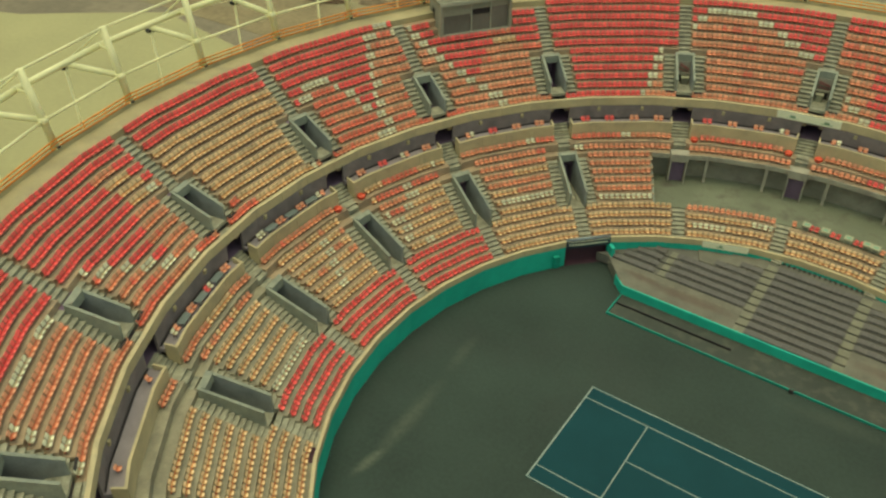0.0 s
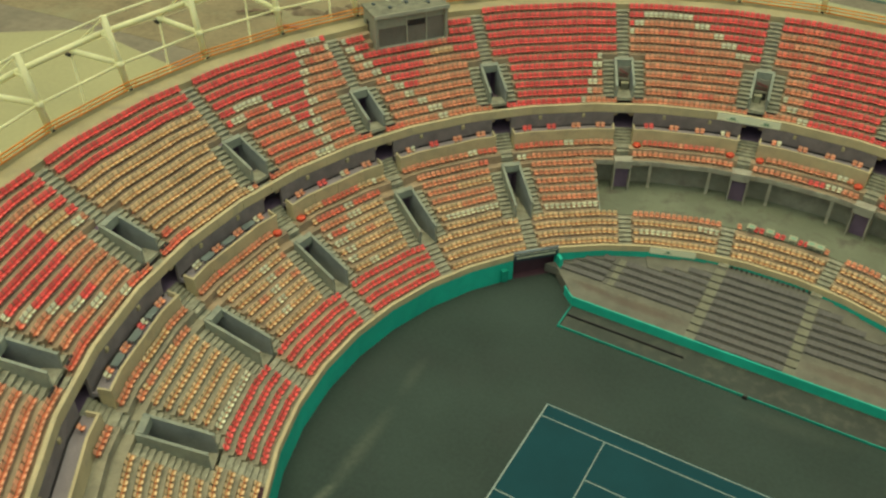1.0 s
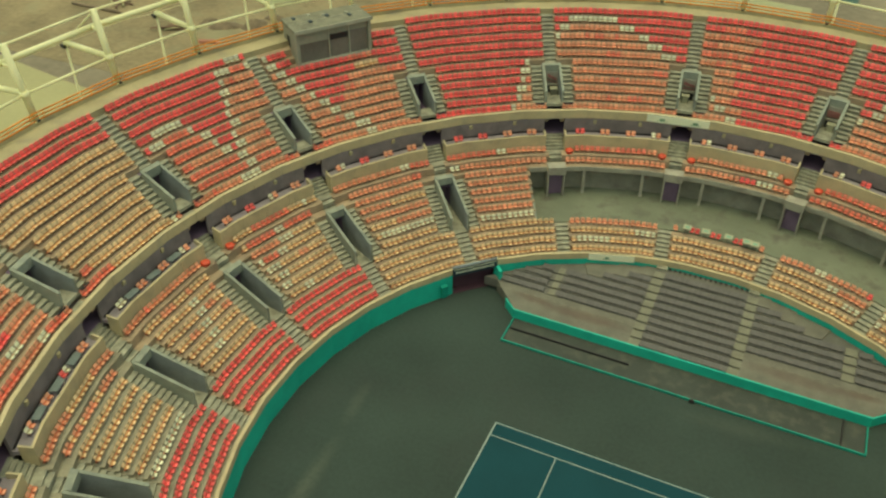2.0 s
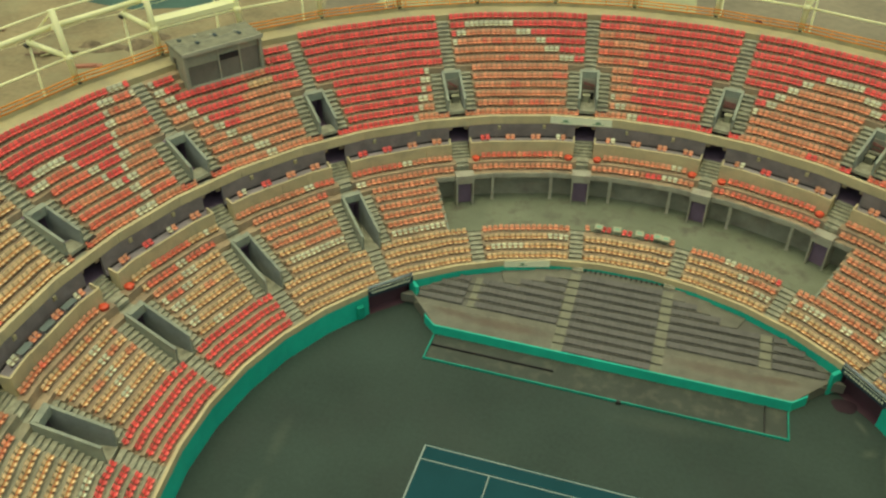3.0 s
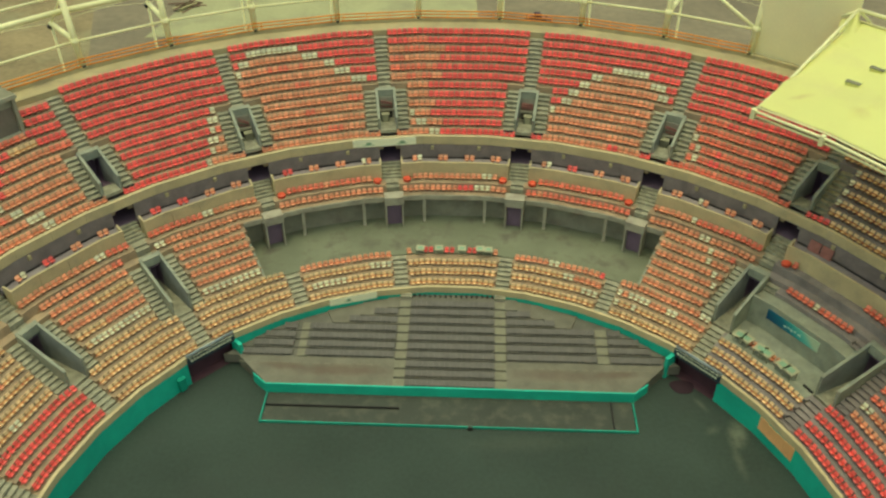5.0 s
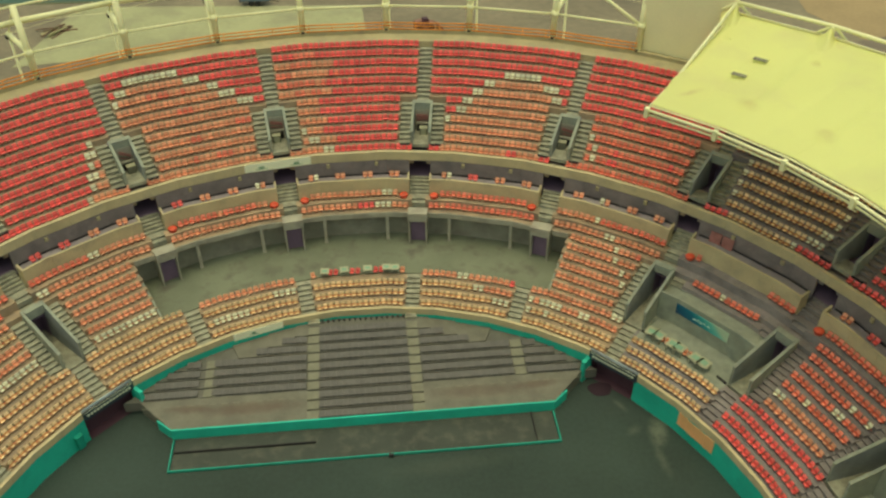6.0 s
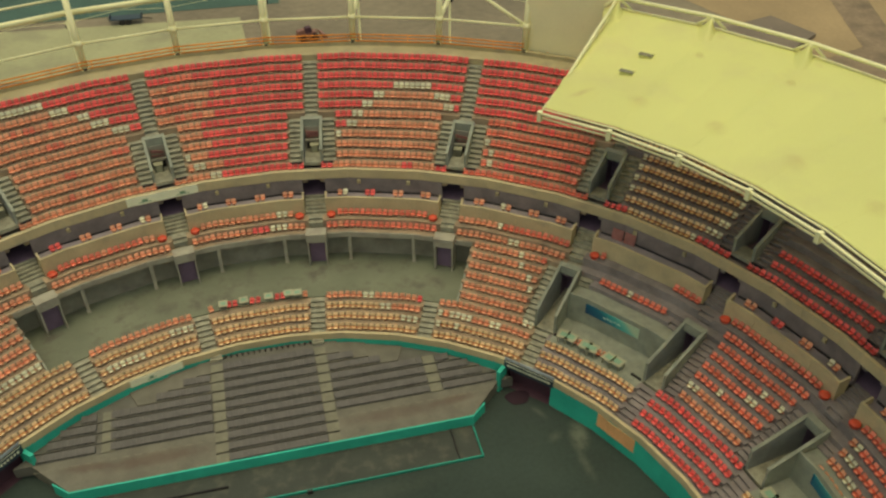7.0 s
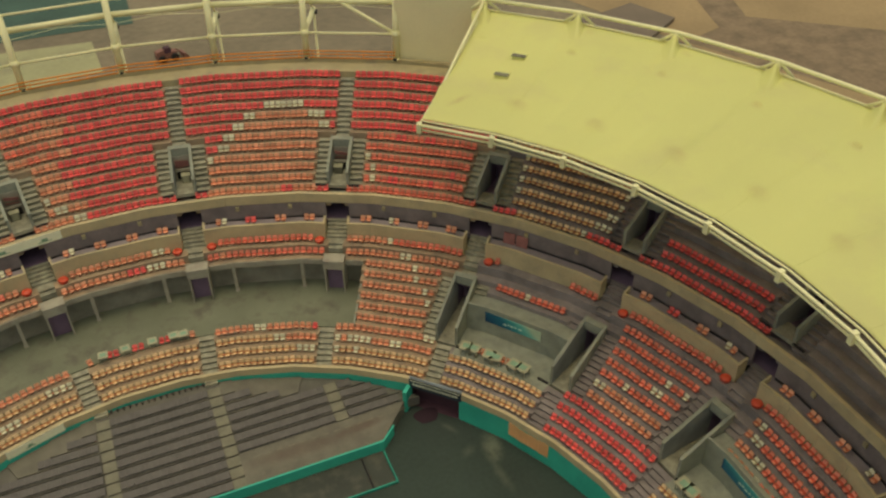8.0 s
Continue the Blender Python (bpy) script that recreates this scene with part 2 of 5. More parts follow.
_t.links.new(_tr.outputs["BSDF"], _mx.inputs[2])
_t.links.new(_mx.outputs["Shader"], _t.nodes["Material Output"].inputs["Surface"])

# ---------------------------------------------------------------- mesh helpers
OFF = 0.22          # the bowl is turned this little against the court
SECTOR = 18.0
AISLES = [9 + SECTOR * k for k in range(20)]


FACET = 9.0         # the bowl is built of straight bays that meet at 4.5, 13.5, 22.5 ... degrees


def bay_middle(a):
    """The middle angle of the straight bay that holds the angle a."""
    return FACET * math.floor((a - 4.5) / FACET) + 9.0


def straight(a):
    """How much nearer to the centre than the round line the straight bay runs at the angle a."""
    return 1.001 * math.cos(radians(FACET / 2)) / math.cos(radians(a - bay_middle(a)))


def pol(r, a, z):
    t, r = radians(a + OFF), r * straight(a)
    return Vector((r * math.cos(t), r * math.sin(t), z))


def at_angle(a):
    """A frame at the bowl's centre whose x points outwards along the angle a, fitted to its straight bay."""
    return Matrix.Rotation(radians(a + OFF), 4, "Z") @ Matrix.Diagonal((straight(a), 1, 1, 1))


class Solid:
    """Gathers closed pieces into one mesh."""

    def __init__(self):
        self.v, self.f = [], []

    def add(self, verts, faces):
        k = len(self.v)
        self.v += [tuple(p) for p in verts]
        self.f += [tuple(k + i for i in face) for face in faces]
        return self

    def hexa(self, p):
        """Eight corners: four below, four above, both counter-clockwise from above."""
        return self.add(p, [(3, 2, 1, 0), (4, 5, 6, 7), (0, 1, 5, 4), (1, 2, 6, 5), (2, 3, 7, 6), (3, 0, 4, 7)])

    def box(self, x0, x1, y0, y1, z0, z1, m=None):
        p = [Vector(q) for q in ((x0, y0, z0), (x1, y0, z0), (x1, y1, z0), (x0, y1, z0), (x0, y0, z1), (x1, y0, z1), (x1, y1, z1), (x0, y1, z1))]
        return self.hexa([m @ q for q in p] if m else p)

    def wedge(self, r0, r1, a0, a1, z0, z1, z1out=None, z0out=None):
        """A closed piece of a ring, bent where two bays meet; the top and the bottom may slope outwards."""
        first = math.floor((a0 - 4.5) / FACET + 1e-4) + 1
        turns = [a0] + [4.5 + FACET * j for j in range(first, first + 42) if a0 + 1e-3 < 4.5 + FACET * j < a1 - 1e-3] + [a1]
        n = len(turns) - 1
        zo, zb = z1 if z1out is None else z1out, z0 if z0out is None else z0out
        k = len(self.v)
        for a in turns:
            self.v += [tuple(pol(r0, a, z0)), tuple(pol(r1, a, zb)), tuple(pol(r1, a, zo)), tuple(pol(r0, a, z1))]
        for i in range(n):
            q, w = k + 4 * i, k + 4 * i + 4
            self.f += [(q + j, q + (j + 1) % 4, w + (j + 1) % 4, w + j) for j in range(4)]
        self.f += [(k + 3, k + 2, k + 1, k), (k + 4 * n, k + 4 * n + 1, k + 4 * n + 2, k + 4 * n + 3)]
        return self

    def prism(self, outline, z0, z1):
        """An upright prism on a counter-clockwise outline."""
        n = len(outline)
        return self.add([(x, y, z0) for x, y in outline] + [(x, y, z1) for x, y in outline],
                        [tuple(range(n - 1, -1, -1)), tuple(range(n, 2 * n))] + [(i, (i + 1) % n, n + (i + 1) % n, n + i) for i in range(n)])

    def tube(self, points, radius, sides=8):
        """A round bar through points, closed at both ends."""
        pts = [Vector(p) for p in points]
        k = len(self.v)
        for i, p in enumerate(pts):
            d = (pts[min(i + 1, len(pts) - 1)] - pts[max(i - 1, 0)]).normalized()
            side = d.cross(Vector((0, 0, 1)))
            side = side.normalized() if side.length > 1e-3 else Vector((1, 0, 0))
            up = side.cross(d)
            for j in range(sides):
                t = 2 * math.pi * j / sides
                self.v.append(tuple(p + radius * (math.cos(t) * side + math.sin(t) * up)))
        for i in range(len(pts) - 1):
            for j in range(sides):
                q, w = k + i * sides, k + (i + 1) * sides
                self.f.append((q + j, q + (j + 1) % sides, w + (j + 1) % sides, w + j))
        self.f += [tuple(k + j for j in reversed(range(sides))), tuple(k + (len(pts) - 1) * sides + j for j in range(sides))]
        return self

    def mesh(self, name, mat, smooth=False):
        me = bpy.data.meshes.new(name)
        me.from_pydata(self.v, [], self.f)
        me.materials.append(mat)
        bm = bmesh.new()
        bm.from_mesh(me)
        bmesh.ops.recalc_face_normals(bm, faces=bm.faces)
        bm.to_mesh(me)
        bm.free()
        if smooth:
            me.polygons.foreach_set("use_smooth", [len(f) < 5 for f in self.f])          # flat end caps
        return me


def thing(name, solid, mat, label="", category="", group="", kind="", smooth=False):
    return tagged(new(name, solid.mesh(name, mat, smooth)), label, category, group, kind)


def holder(name, place, label, category, group=""):
    """An Empty at the foot of a thing, for its parts."""
    ob = new(name)
    ob.empty_display_size = 0.2
    ob.matrix_world = place
    return tagged(ob, label, category, group)


def part(name, solid, mat, parent, label="", smooth=False):
    """One mesh under a thing or a part. The solid is given in world places."""
    ob = new(name, solid.mesh(name, mat, smooth))
    ob.parent = parent
    if parent.parent is None:
        ob.matrix_parent_inverse = parent.matrix_basis.inverted()
    if label:
        ob["label"] = label
    return ob


# ---------------------------------------------------------------- measures of the bowl
LOW_R, LOW_D, LOW_Z, LOW_H, LOW_N = 28.55, 0.84, 2.5, 0.467, 12
UP_R, UP_D, UP_Z, UP_H, UP_N = 40.4, 0.827, 11.3, 0.568, 12
WALL_R = 28.25
PLAT_A0, PLAT_A1, PLAT_Z = 59.2, 121.2, 4.0


def low_r(i):
    return LOW_R + LOW_D * i


def low_z(i):
    return LOW_Z + LOW_H * i + (0.32 if i == LOW_N - 1 else 0)


def up_r(i):
    return UP_R + UP_D * i


def up_z(i):
    return UP_Z + UP_H * i


def half(width, r):
    return math.degrees(width / r)


SEEN = range(0, 13)          # sectors that come into view, by their middle angle / 18
VOM_LOW = [a for a in (-27, -9, 9, 27, 45, 135, 153, 171, 189, 207, 225, 243)]
VOM_UP = [a for a in range(-27, 260, 18)]
GATES = [63, 81, 99, 117]

# ---------------------------------------------------------------- ground and court
s = Solid()
s.add([(-900, -900, -0.02), (900, -900, -0.02), (900, 900, -0.02), (-900, 900, -0.02), (-900, -900, -1), (900, -900, -1), (900, 900, -1), (-900, 900, -1)],
      [(0, 1, 2, 3), (7, 6, 5, 4), (4, 5, 1, 0), (5, 6, 2, 1), (6, 7, 3, 2), (7, 4, 0, 3)])
thing("ground", s, M_GROUND, "dry brown earth around the stadium", "ground", kind="structure")
s = Solid()
n = 120
s.add([pol(28.6, 360 * i / n, 0.0) for i in range(n)] + [pol(28.6, 360 * i / n, -0.015) for i in range(n)],
      [tuple(range(n))] + [(i, n + i, n + (i + 1) % n, (i + 1) % n) for i in range(n)])
thing("floor", s, M_FLOOR, "dark grey-green hard floor of the arena with scuffs", "floor", kind="structure")
court = thing("tennis_court", Solid().box(-11.95, 11.95, -5.55, 5.55, 0.001, 0.006), M_COURT, "dark teal tennis court with white lines", "court", kind="structure")


def court_line(x0, x1, y0, y1):
    part("court_line", Solid().box(x0, x1, y0, y1, 0.0065, 0.010), M_LINE, court, "white painted line")


for sx in (-1, 1):
    court_line(sx * 11.885 - 0.06, sx * 11.885 + 0.06, -5.485, 5.485)
    court_line(sx * 6.4 - 0.04, sx * 6.4 + 0.04, -4.075, 4.075)
for sy in (-1, 1):
    court_line(-11.82, 11.82, sy * 5.44 - 0.045, sy * 5.44 + 0.045)
    court_line(-11.82, 11.82, sy * 4.115 - 0.04, sy * 4.115 + 0.04)
court_line(-6.35, 6.35, -0.04, 0.04)

# ---------------------------------------------------------------- stepped stands
BANNER_SECTORS = (36, 0)


def open_half(i, tier, a):
    """Half the width kept free of the stand at an aisle, in metres, for row i."""
    if tier == "low":
        if 4 <= i <= 9 and a % 360 in [v % 360 for v in VOM_LOW]:
            return 2.05
        return 0.62
    return 2.05 if 1 <= i <= 5 and a in VOM_UP else 0.6


def terrace(name, steps, label, group, split, mat):
    """The lowest step is the body; the others are pieces on it where they come into view."""
    body = Solid()
    for piece in steps[:1] if split else steps:
        body.wedge(*piece)
    ob = thing(name, body, mat, label, "terrace", group, "structure")
    for piece in steps[1:] if split else ():
        part("step", Solid().wedge(*piece), mat, ob)


for k in range(20):
    mid = SECTOR * k
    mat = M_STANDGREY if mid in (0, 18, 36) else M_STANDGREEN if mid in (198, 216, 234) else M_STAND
    steps = []
    for i in range(LOW_N):
        r0, r1 = low_r(i), low_r(i + 1)
        a0 = mid - 9 + half(open_half(i, "low", (mid - 9)), r0)
        a1 = mid + 9 - half(open_half(i, "low", (mid + 9)), r0)
        if 4 <= i <= 9 and mid in (54, 126):
            a0, a1 = (a0, PLAT_A0) if mid == 54 else (PLAT_A1, a1)
        elif 4 <= i <= 9 and mid in (72, 90, 108):
            continue
        elif 4 <= i <= 8 and mid in BANNER_SECTORS:
            continue
        steps.append((r0, r1 - 0.002, a0, a1, low_z(i) - (1.2 if i == 11 else 0.95 if 2 < i != 10 else 0.5), low_z(i)))
    terrace("lower_stand", steps, "stepped beige concrete terrace of the lower tier", "lower terraces", k in SEEN, mat)
    steps = []
    for i in range(UP_N):
        r0, r1 = up_r(i), up_r(i + 1)
        a0 = mid - 9 + half(open_half(i, "up", mid - 9 if mid - 9 < 260 else mid - 369), r0)
        a1 = mid + 9 - half(open_half(i, "up", mid + 9 if mid + 9 < 260 else mid - 351), r0)
        steps.append((r0, r1 - 0.002, a0, a1, up_z(i) - 1.0, up_z(i)))
    # below the roof the upper terraces take the greyed, part-shaded concrete
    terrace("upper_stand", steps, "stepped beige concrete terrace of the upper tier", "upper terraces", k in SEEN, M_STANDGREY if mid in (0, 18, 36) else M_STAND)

# ring walls, floors and parapets that run all round
GATE_HALF = 4.3


def ring(name, pieces, mat, label, category, kind="structure"):
    s = Solid()
    for piece in pieces:
        s.wedge(*piece)
    return thing(name, s, mat, label, category, kind=kind)


def panelled(name, r0, r1, runs, z0, z1, width, mat, label, category, face=0.03):
    """A ring wall: a core, and facing panels with open joints, each a piece of its own."""
    core = ring(name, [(r0 + face, r1, p, q, z0, z1 - 0.004) for p, q in runs], mat, label, category)
    for p, q in runs:
        n = max(1, round(math.radians(q - p) * r0 / width))
        gap = half(0.012, r0)
        for j in range(n):
            part("panel", Solid().wedge(r0, r1 + 0.003, p + (q - p) * j / n + gap, p + (q - p) * (j + 1) / n - gap, z0 + 0.004, z1 + rnd0.uniform(-0.006, 0.008)), mat, core)


rnd0 = random.Random(3)
spans = [(44 + GATE_HALF, 135.2 - GATE_HALF), (135.2 + GATE_HALF, 404 - GATE_HALF)]
ring("wall_green", [(WALL_R, WALL_R + 0.25, a0, a1, 0.0, 2.3) for a0, a1 in spans], M_GREEN, "green painted wall round the arena floor", "wall")
panelled("parapet", WALL_R - 0.03, WALL_R + 0.24, [(-9 + 18 * k, 9 + 18 * k) for k in range(13)], 2.3, 2.93, 3.0, M_BEIGE, "cream concrete parapet above the green wall", "parapet")
ring("parapet", [(WALL_R - 0.03, WALL_R + 0.24, 225, 351, 2.3, 2.93)], M_BEIGE, "cream concrete parapet above the green wall", "parapet")
panelled("box_wall", 38.64, 38.84, [(a + half(0.95, 38.7), a + 18 - half(0.95, 38.7)) for a in AISLES], 7.3, 9.67, 2.4, M_BEIGE, "cream wall in front of the boxes", "wall")
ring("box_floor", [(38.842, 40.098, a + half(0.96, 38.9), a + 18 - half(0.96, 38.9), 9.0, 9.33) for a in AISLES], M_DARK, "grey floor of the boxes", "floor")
ring("corridor_floor", [(40.31, 43.4, 0, 360, 8.5, 8.94)], M_TUNNELSHADE, "corridor floor below the boxes in a dark shade tone", "floor")
ring("box_edge_strip", [(39.95, 40.03, a + half(1.15, 39.9), a + 18 - half(1.15, 39.9), 9.334, 9.46) for a in AISLES], M_BLACK, "thin black strip along the foot of the rear wall", "kerb")
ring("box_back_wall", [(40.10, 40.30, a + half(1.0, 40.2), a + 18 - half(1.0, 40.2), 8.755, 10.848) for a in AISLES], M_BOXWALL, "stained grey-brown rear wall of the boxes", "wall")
ring("corridor_wall", [(43.4, 43.6, 0, 360, 8.5, 10.9)], M_TUNNELSHADE, "corridor wall behind the boxes in a purplish shade tone", "wall")
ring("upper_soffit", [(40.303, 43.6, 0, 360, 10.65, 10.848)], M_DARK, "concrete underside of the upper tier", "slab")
panelled("upper_parapet", 40.06, 40.38, [(-9 + 18 * k, 9 + 18 * k) for k in range(13)], 10.85, 11.72, 3.2, M_BEIGE, "cream parapet along the front of the upper tier", "parapet")
ring("upper_parapet", [(40.06, 40.38, 225, 351, 10.85, 11.72)], M_BEIGE, "cream parapet along the front of the upper tier", "parapet")
ring("walkway", [(up_r(12), 52.6, 0, 360, 17.5, 18.12)], M_WALK, "concrete walkway behind the top row", "walkway")
ring("walkway_kerb", [(52.15, 52.6, 0, 360, 18.12, 18.45)], M_WALK, "raised concrete kerb of the walkway", "kerb")
ring("facade", [(52.3, 52.6, 0, 360, 0, 17.5)], M_STAND, "outer concrete wall of the stadium", "wall")

# ---------------------------------------------------------------- aisles
def stair(name, steps, label, group, split, mat):
    """A flight: the first step is the body, the others are pieces on it where the camera comes near."""
    body = steps[0]
    if not split:
        for step in steps[1:]:
            body.add(step.v, step.f)
    ob = thing(name, body, mat, label, "stairs", group, "structure")
    for step in steps[1:] if split else ():
        part("step", step, mat, ob)


for a in AISLES:
    m = at_angle(a)
    low_vom = a in [v % 360 for v in VOM_LOW]
    split = 63 <= a <= 171
    # flights by the roof share that grey concrete with shade in its colour
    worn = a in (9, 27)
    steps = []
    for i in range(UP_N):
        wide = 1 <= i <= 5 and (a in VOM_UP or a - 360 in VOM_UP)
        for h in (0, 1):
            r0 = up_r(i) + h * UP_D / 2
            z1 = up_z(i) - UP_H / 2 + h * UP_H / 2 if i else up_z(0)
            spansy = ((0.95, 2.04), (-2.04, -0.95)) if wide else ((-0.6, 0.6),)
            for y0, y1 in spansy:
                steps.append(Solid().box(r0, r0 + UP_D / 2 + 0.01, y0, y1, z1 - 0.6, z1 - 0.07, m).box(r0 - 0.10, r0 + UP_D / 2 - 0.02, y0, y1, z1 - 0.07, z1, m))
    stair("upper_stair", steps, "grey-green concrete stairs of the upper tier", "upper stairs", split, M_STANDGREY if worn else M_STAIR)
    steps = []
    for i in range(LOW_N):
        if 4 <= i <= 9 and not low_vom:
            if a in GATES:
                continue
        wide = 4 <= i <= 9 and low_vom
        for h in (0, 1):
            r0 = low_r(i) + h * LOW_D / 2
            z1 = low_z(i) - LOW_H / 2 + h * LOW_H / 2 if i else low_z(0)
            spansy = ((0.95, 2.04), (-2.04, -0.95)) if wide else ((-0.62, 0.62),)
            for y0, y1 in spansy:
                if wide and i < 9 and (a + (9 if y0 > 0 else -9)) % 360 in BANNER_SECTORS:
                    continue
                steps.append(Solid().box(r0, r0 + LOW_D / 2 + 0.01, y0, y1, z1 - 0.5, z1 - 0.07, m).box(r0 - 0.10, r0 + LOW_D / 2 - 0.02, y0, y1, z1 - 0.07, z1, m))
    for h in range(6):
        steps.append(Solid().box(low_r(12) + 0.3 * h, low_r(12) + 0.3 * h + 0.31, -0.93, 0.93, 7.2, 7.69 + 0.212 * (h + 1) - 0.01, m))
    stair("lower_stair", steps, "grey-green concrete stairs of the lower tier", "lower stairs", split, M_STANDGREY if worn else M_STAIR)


def vomitory(a, r0, r1, zf, z_front, z_back, name, label, drop):
    """An open passage cut into the stand: floor, two sloping side walls, and a header over the dark doorway."""
    m = at_angle(a)
    ob = holder(name, m @ Matrix.Translation((r0, 0, zf)), label, "vomitory", name + " passages")
    zb = zf - 0.17 * drop
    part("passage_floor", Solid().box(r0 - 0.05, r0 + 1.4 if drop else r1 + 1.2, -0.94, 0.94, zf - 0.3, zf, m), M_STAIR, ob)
    # steps and tunnel floor carry the passage's shade in their dark colour
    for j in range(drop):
        part("passage_step", Solid().box(r0 + 1.4 + 0.3 * j, r0 + 1.7 + 0.3 * j, -0.94, 0.94, zb - 0.3, zf - 0.17 * (j + 1), m), M_TUNNELSHADE, ob, "step going down in a dark shade tone")
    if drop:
        part("tunnel_floor", Solid().box(r0 + 1.4 + 0.3 * drop, r1 + 1.2, -0.94, 0.94, zb - 0.3, zb, m), M_TUNNELSHADE, ob, "passage floor in a dark shade tone")
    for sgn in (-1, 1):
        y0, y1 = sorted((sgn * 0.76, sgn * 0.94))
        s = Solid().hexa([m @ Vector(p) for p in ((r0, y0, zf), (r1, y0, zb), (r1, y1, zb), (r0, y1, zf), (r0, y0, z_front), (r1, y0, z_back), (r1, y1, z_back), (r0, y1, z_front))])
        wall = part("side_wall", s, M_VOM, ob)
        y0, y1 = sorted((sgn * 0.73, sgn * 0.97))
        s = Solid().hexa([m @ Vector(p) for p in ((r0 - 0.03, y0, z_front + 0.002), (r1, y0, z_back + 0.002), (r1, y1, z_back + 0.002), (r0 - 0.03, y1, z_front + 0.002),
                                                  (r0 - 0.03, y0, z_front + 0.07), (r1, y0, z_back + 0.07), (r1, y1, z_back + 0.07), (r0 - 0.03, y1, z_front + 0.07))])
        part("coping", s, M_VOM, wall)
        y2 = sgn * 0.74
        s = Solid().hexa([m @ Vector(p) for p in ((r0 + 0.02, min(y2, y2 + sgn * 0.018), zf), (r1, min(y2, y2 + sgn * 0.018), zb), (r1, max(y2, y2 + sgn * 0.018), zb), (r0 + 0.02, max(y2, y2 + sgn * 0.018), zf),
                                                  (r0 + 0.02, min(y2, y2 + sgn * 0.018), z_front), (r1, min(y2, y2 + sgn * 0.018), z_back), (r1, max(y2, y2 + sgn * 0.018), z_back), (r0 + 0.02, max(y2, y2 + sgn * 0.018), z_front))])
        part("lining", s, M_INNER, wall, "blue-grey lining tinted as shaded concrete")
        part("foot_bar", Solid().box(r0 - 0.30, r0 - 0.14, min(sgn * 0.95, sgn * 1.9), max(sgn * 0.95, sgn * 1.9), zf + 0.03, zf + 0.16, m), M_BLACK, ob, "short black bar beside the passage foot")
        part("tunnel_wall", Solid().box(r1, r1 + 1.2, y0, y1, zb, zf + 2.2, m), M_TUNNELSHADE, ob)
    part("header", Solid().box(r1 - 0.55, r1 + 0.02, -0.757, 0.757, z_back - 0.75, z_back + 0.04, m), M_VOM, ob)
    part("tunnel_end", Solid().box(r1 + 1.2, r1 + 1.4, -0.97, 0.97, zb, zf + 2.2, m), M_TUNNELSHADE, ob)
    part("tunnel_roof", Solid().box(r1 + 0.03, r1 + 1.2, -0.97, 0.97, zf + 2.2, zf + 2.3, m), M_TUNNELSHADE, ob)
    return ob


for a in VOM_UP:
    vomitory(a, up_r(1) + 0.1, 44.9, up_z(1), 13.1, 14.55, "upper_vomitory", "open concrete passage with sloping walls in the upper tier", 0 if a in GATES else 4)
for a in VOM_LOW:
    vomitory(a, 32.2, 36.85, low_z(3), 5.7, 7.55, "lower_vomitory", "open concrete passage with sloping walls in the lower tier", 0)

# ---------------------------------------------------------------- seats


def seat_mesh(colour, w=0.208, tall=1.0, back=1.0):
    """A moulded bucket: rolled front lip, dished pan, deep fold, low rounded back with a turned-over rim, on a steel foot. It faces -x."""
    s = Solid()
    # along the shell from the front lip to the rim behind: x, z, half width, rise of the sides
    line = [(-0.180, 0.300, 0.72, 0.0), (-0.192, 0.350, 0.86, 0.004), (-0.150, 0.378, 0.97, 0.012), (-0.030, 0.356, 1.00, 0.026), (0.070, 0.352, 0.86, 0.034),
            (0.112, 0.425, 0.92, 0.026), (0.160, 0.570, 1.00, 0.012), (0.184, 0.640, 0.84, 0.0), (0.212, 0.642, 0.80, 0.0), (0.205, 0.580, 0.86, 0.0)]
    line = [(x, 0.36 + (z - 0.36) * tall if z > 0.36 else z, f * back if x > 0.1 else f, r) for x, z, f, r in line]
    n = len(line)
    for down in (0.0, 0.022):
        for j, (x, z, f, r) in enumerate(line):
            lean = min(1.0, max(0.0, (x - 0.03) / 0.1))
            for e, up in ((-1.0, 1.0), (-0.62, 0.0), (0.62, 0.0), (1.0, 1.0)):
                s.v.append((x - up * r * lean + down * lean, e * f * w, z + up * r * (1 - lean) - down * (1 - lean)))
    # 0: brightened back and lip, 1: fold, sides and underside with painted shade, 2: foot
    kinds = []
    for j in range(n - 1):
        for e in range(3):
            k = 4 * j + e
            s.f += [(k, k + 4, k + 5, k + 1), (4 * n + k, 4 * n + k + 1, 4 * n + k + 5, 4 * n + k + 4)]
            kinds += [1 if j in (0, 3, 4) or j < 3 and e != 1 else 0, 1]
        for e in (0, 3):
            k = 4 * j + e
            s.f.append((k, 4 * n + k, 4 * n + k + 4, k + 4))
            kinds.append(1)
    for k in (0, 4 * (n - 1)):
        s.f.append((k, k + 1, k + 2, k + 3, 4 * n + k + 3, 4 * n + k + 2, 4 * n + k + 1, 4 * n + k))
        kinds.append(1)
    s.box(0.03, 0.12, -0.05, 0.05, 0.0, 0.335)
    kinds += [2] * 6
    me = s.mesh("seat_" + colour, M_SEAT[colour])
    me.materials.append(M_SEATFOLDSHADE[colour])
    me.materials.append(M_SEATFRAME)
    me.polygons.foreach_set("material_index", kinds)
    return me


SEAT = {k: seat_mesh(k) for k in SEAT_COLOURS}
SEAT_BROAD = {k: seat_mesh(k, 0.245, 1.28, 0.9) for k in SEAT_COLOURS}          # the upper tier has broader shells
PITCH = 0.5
rnd = random.Random(7)


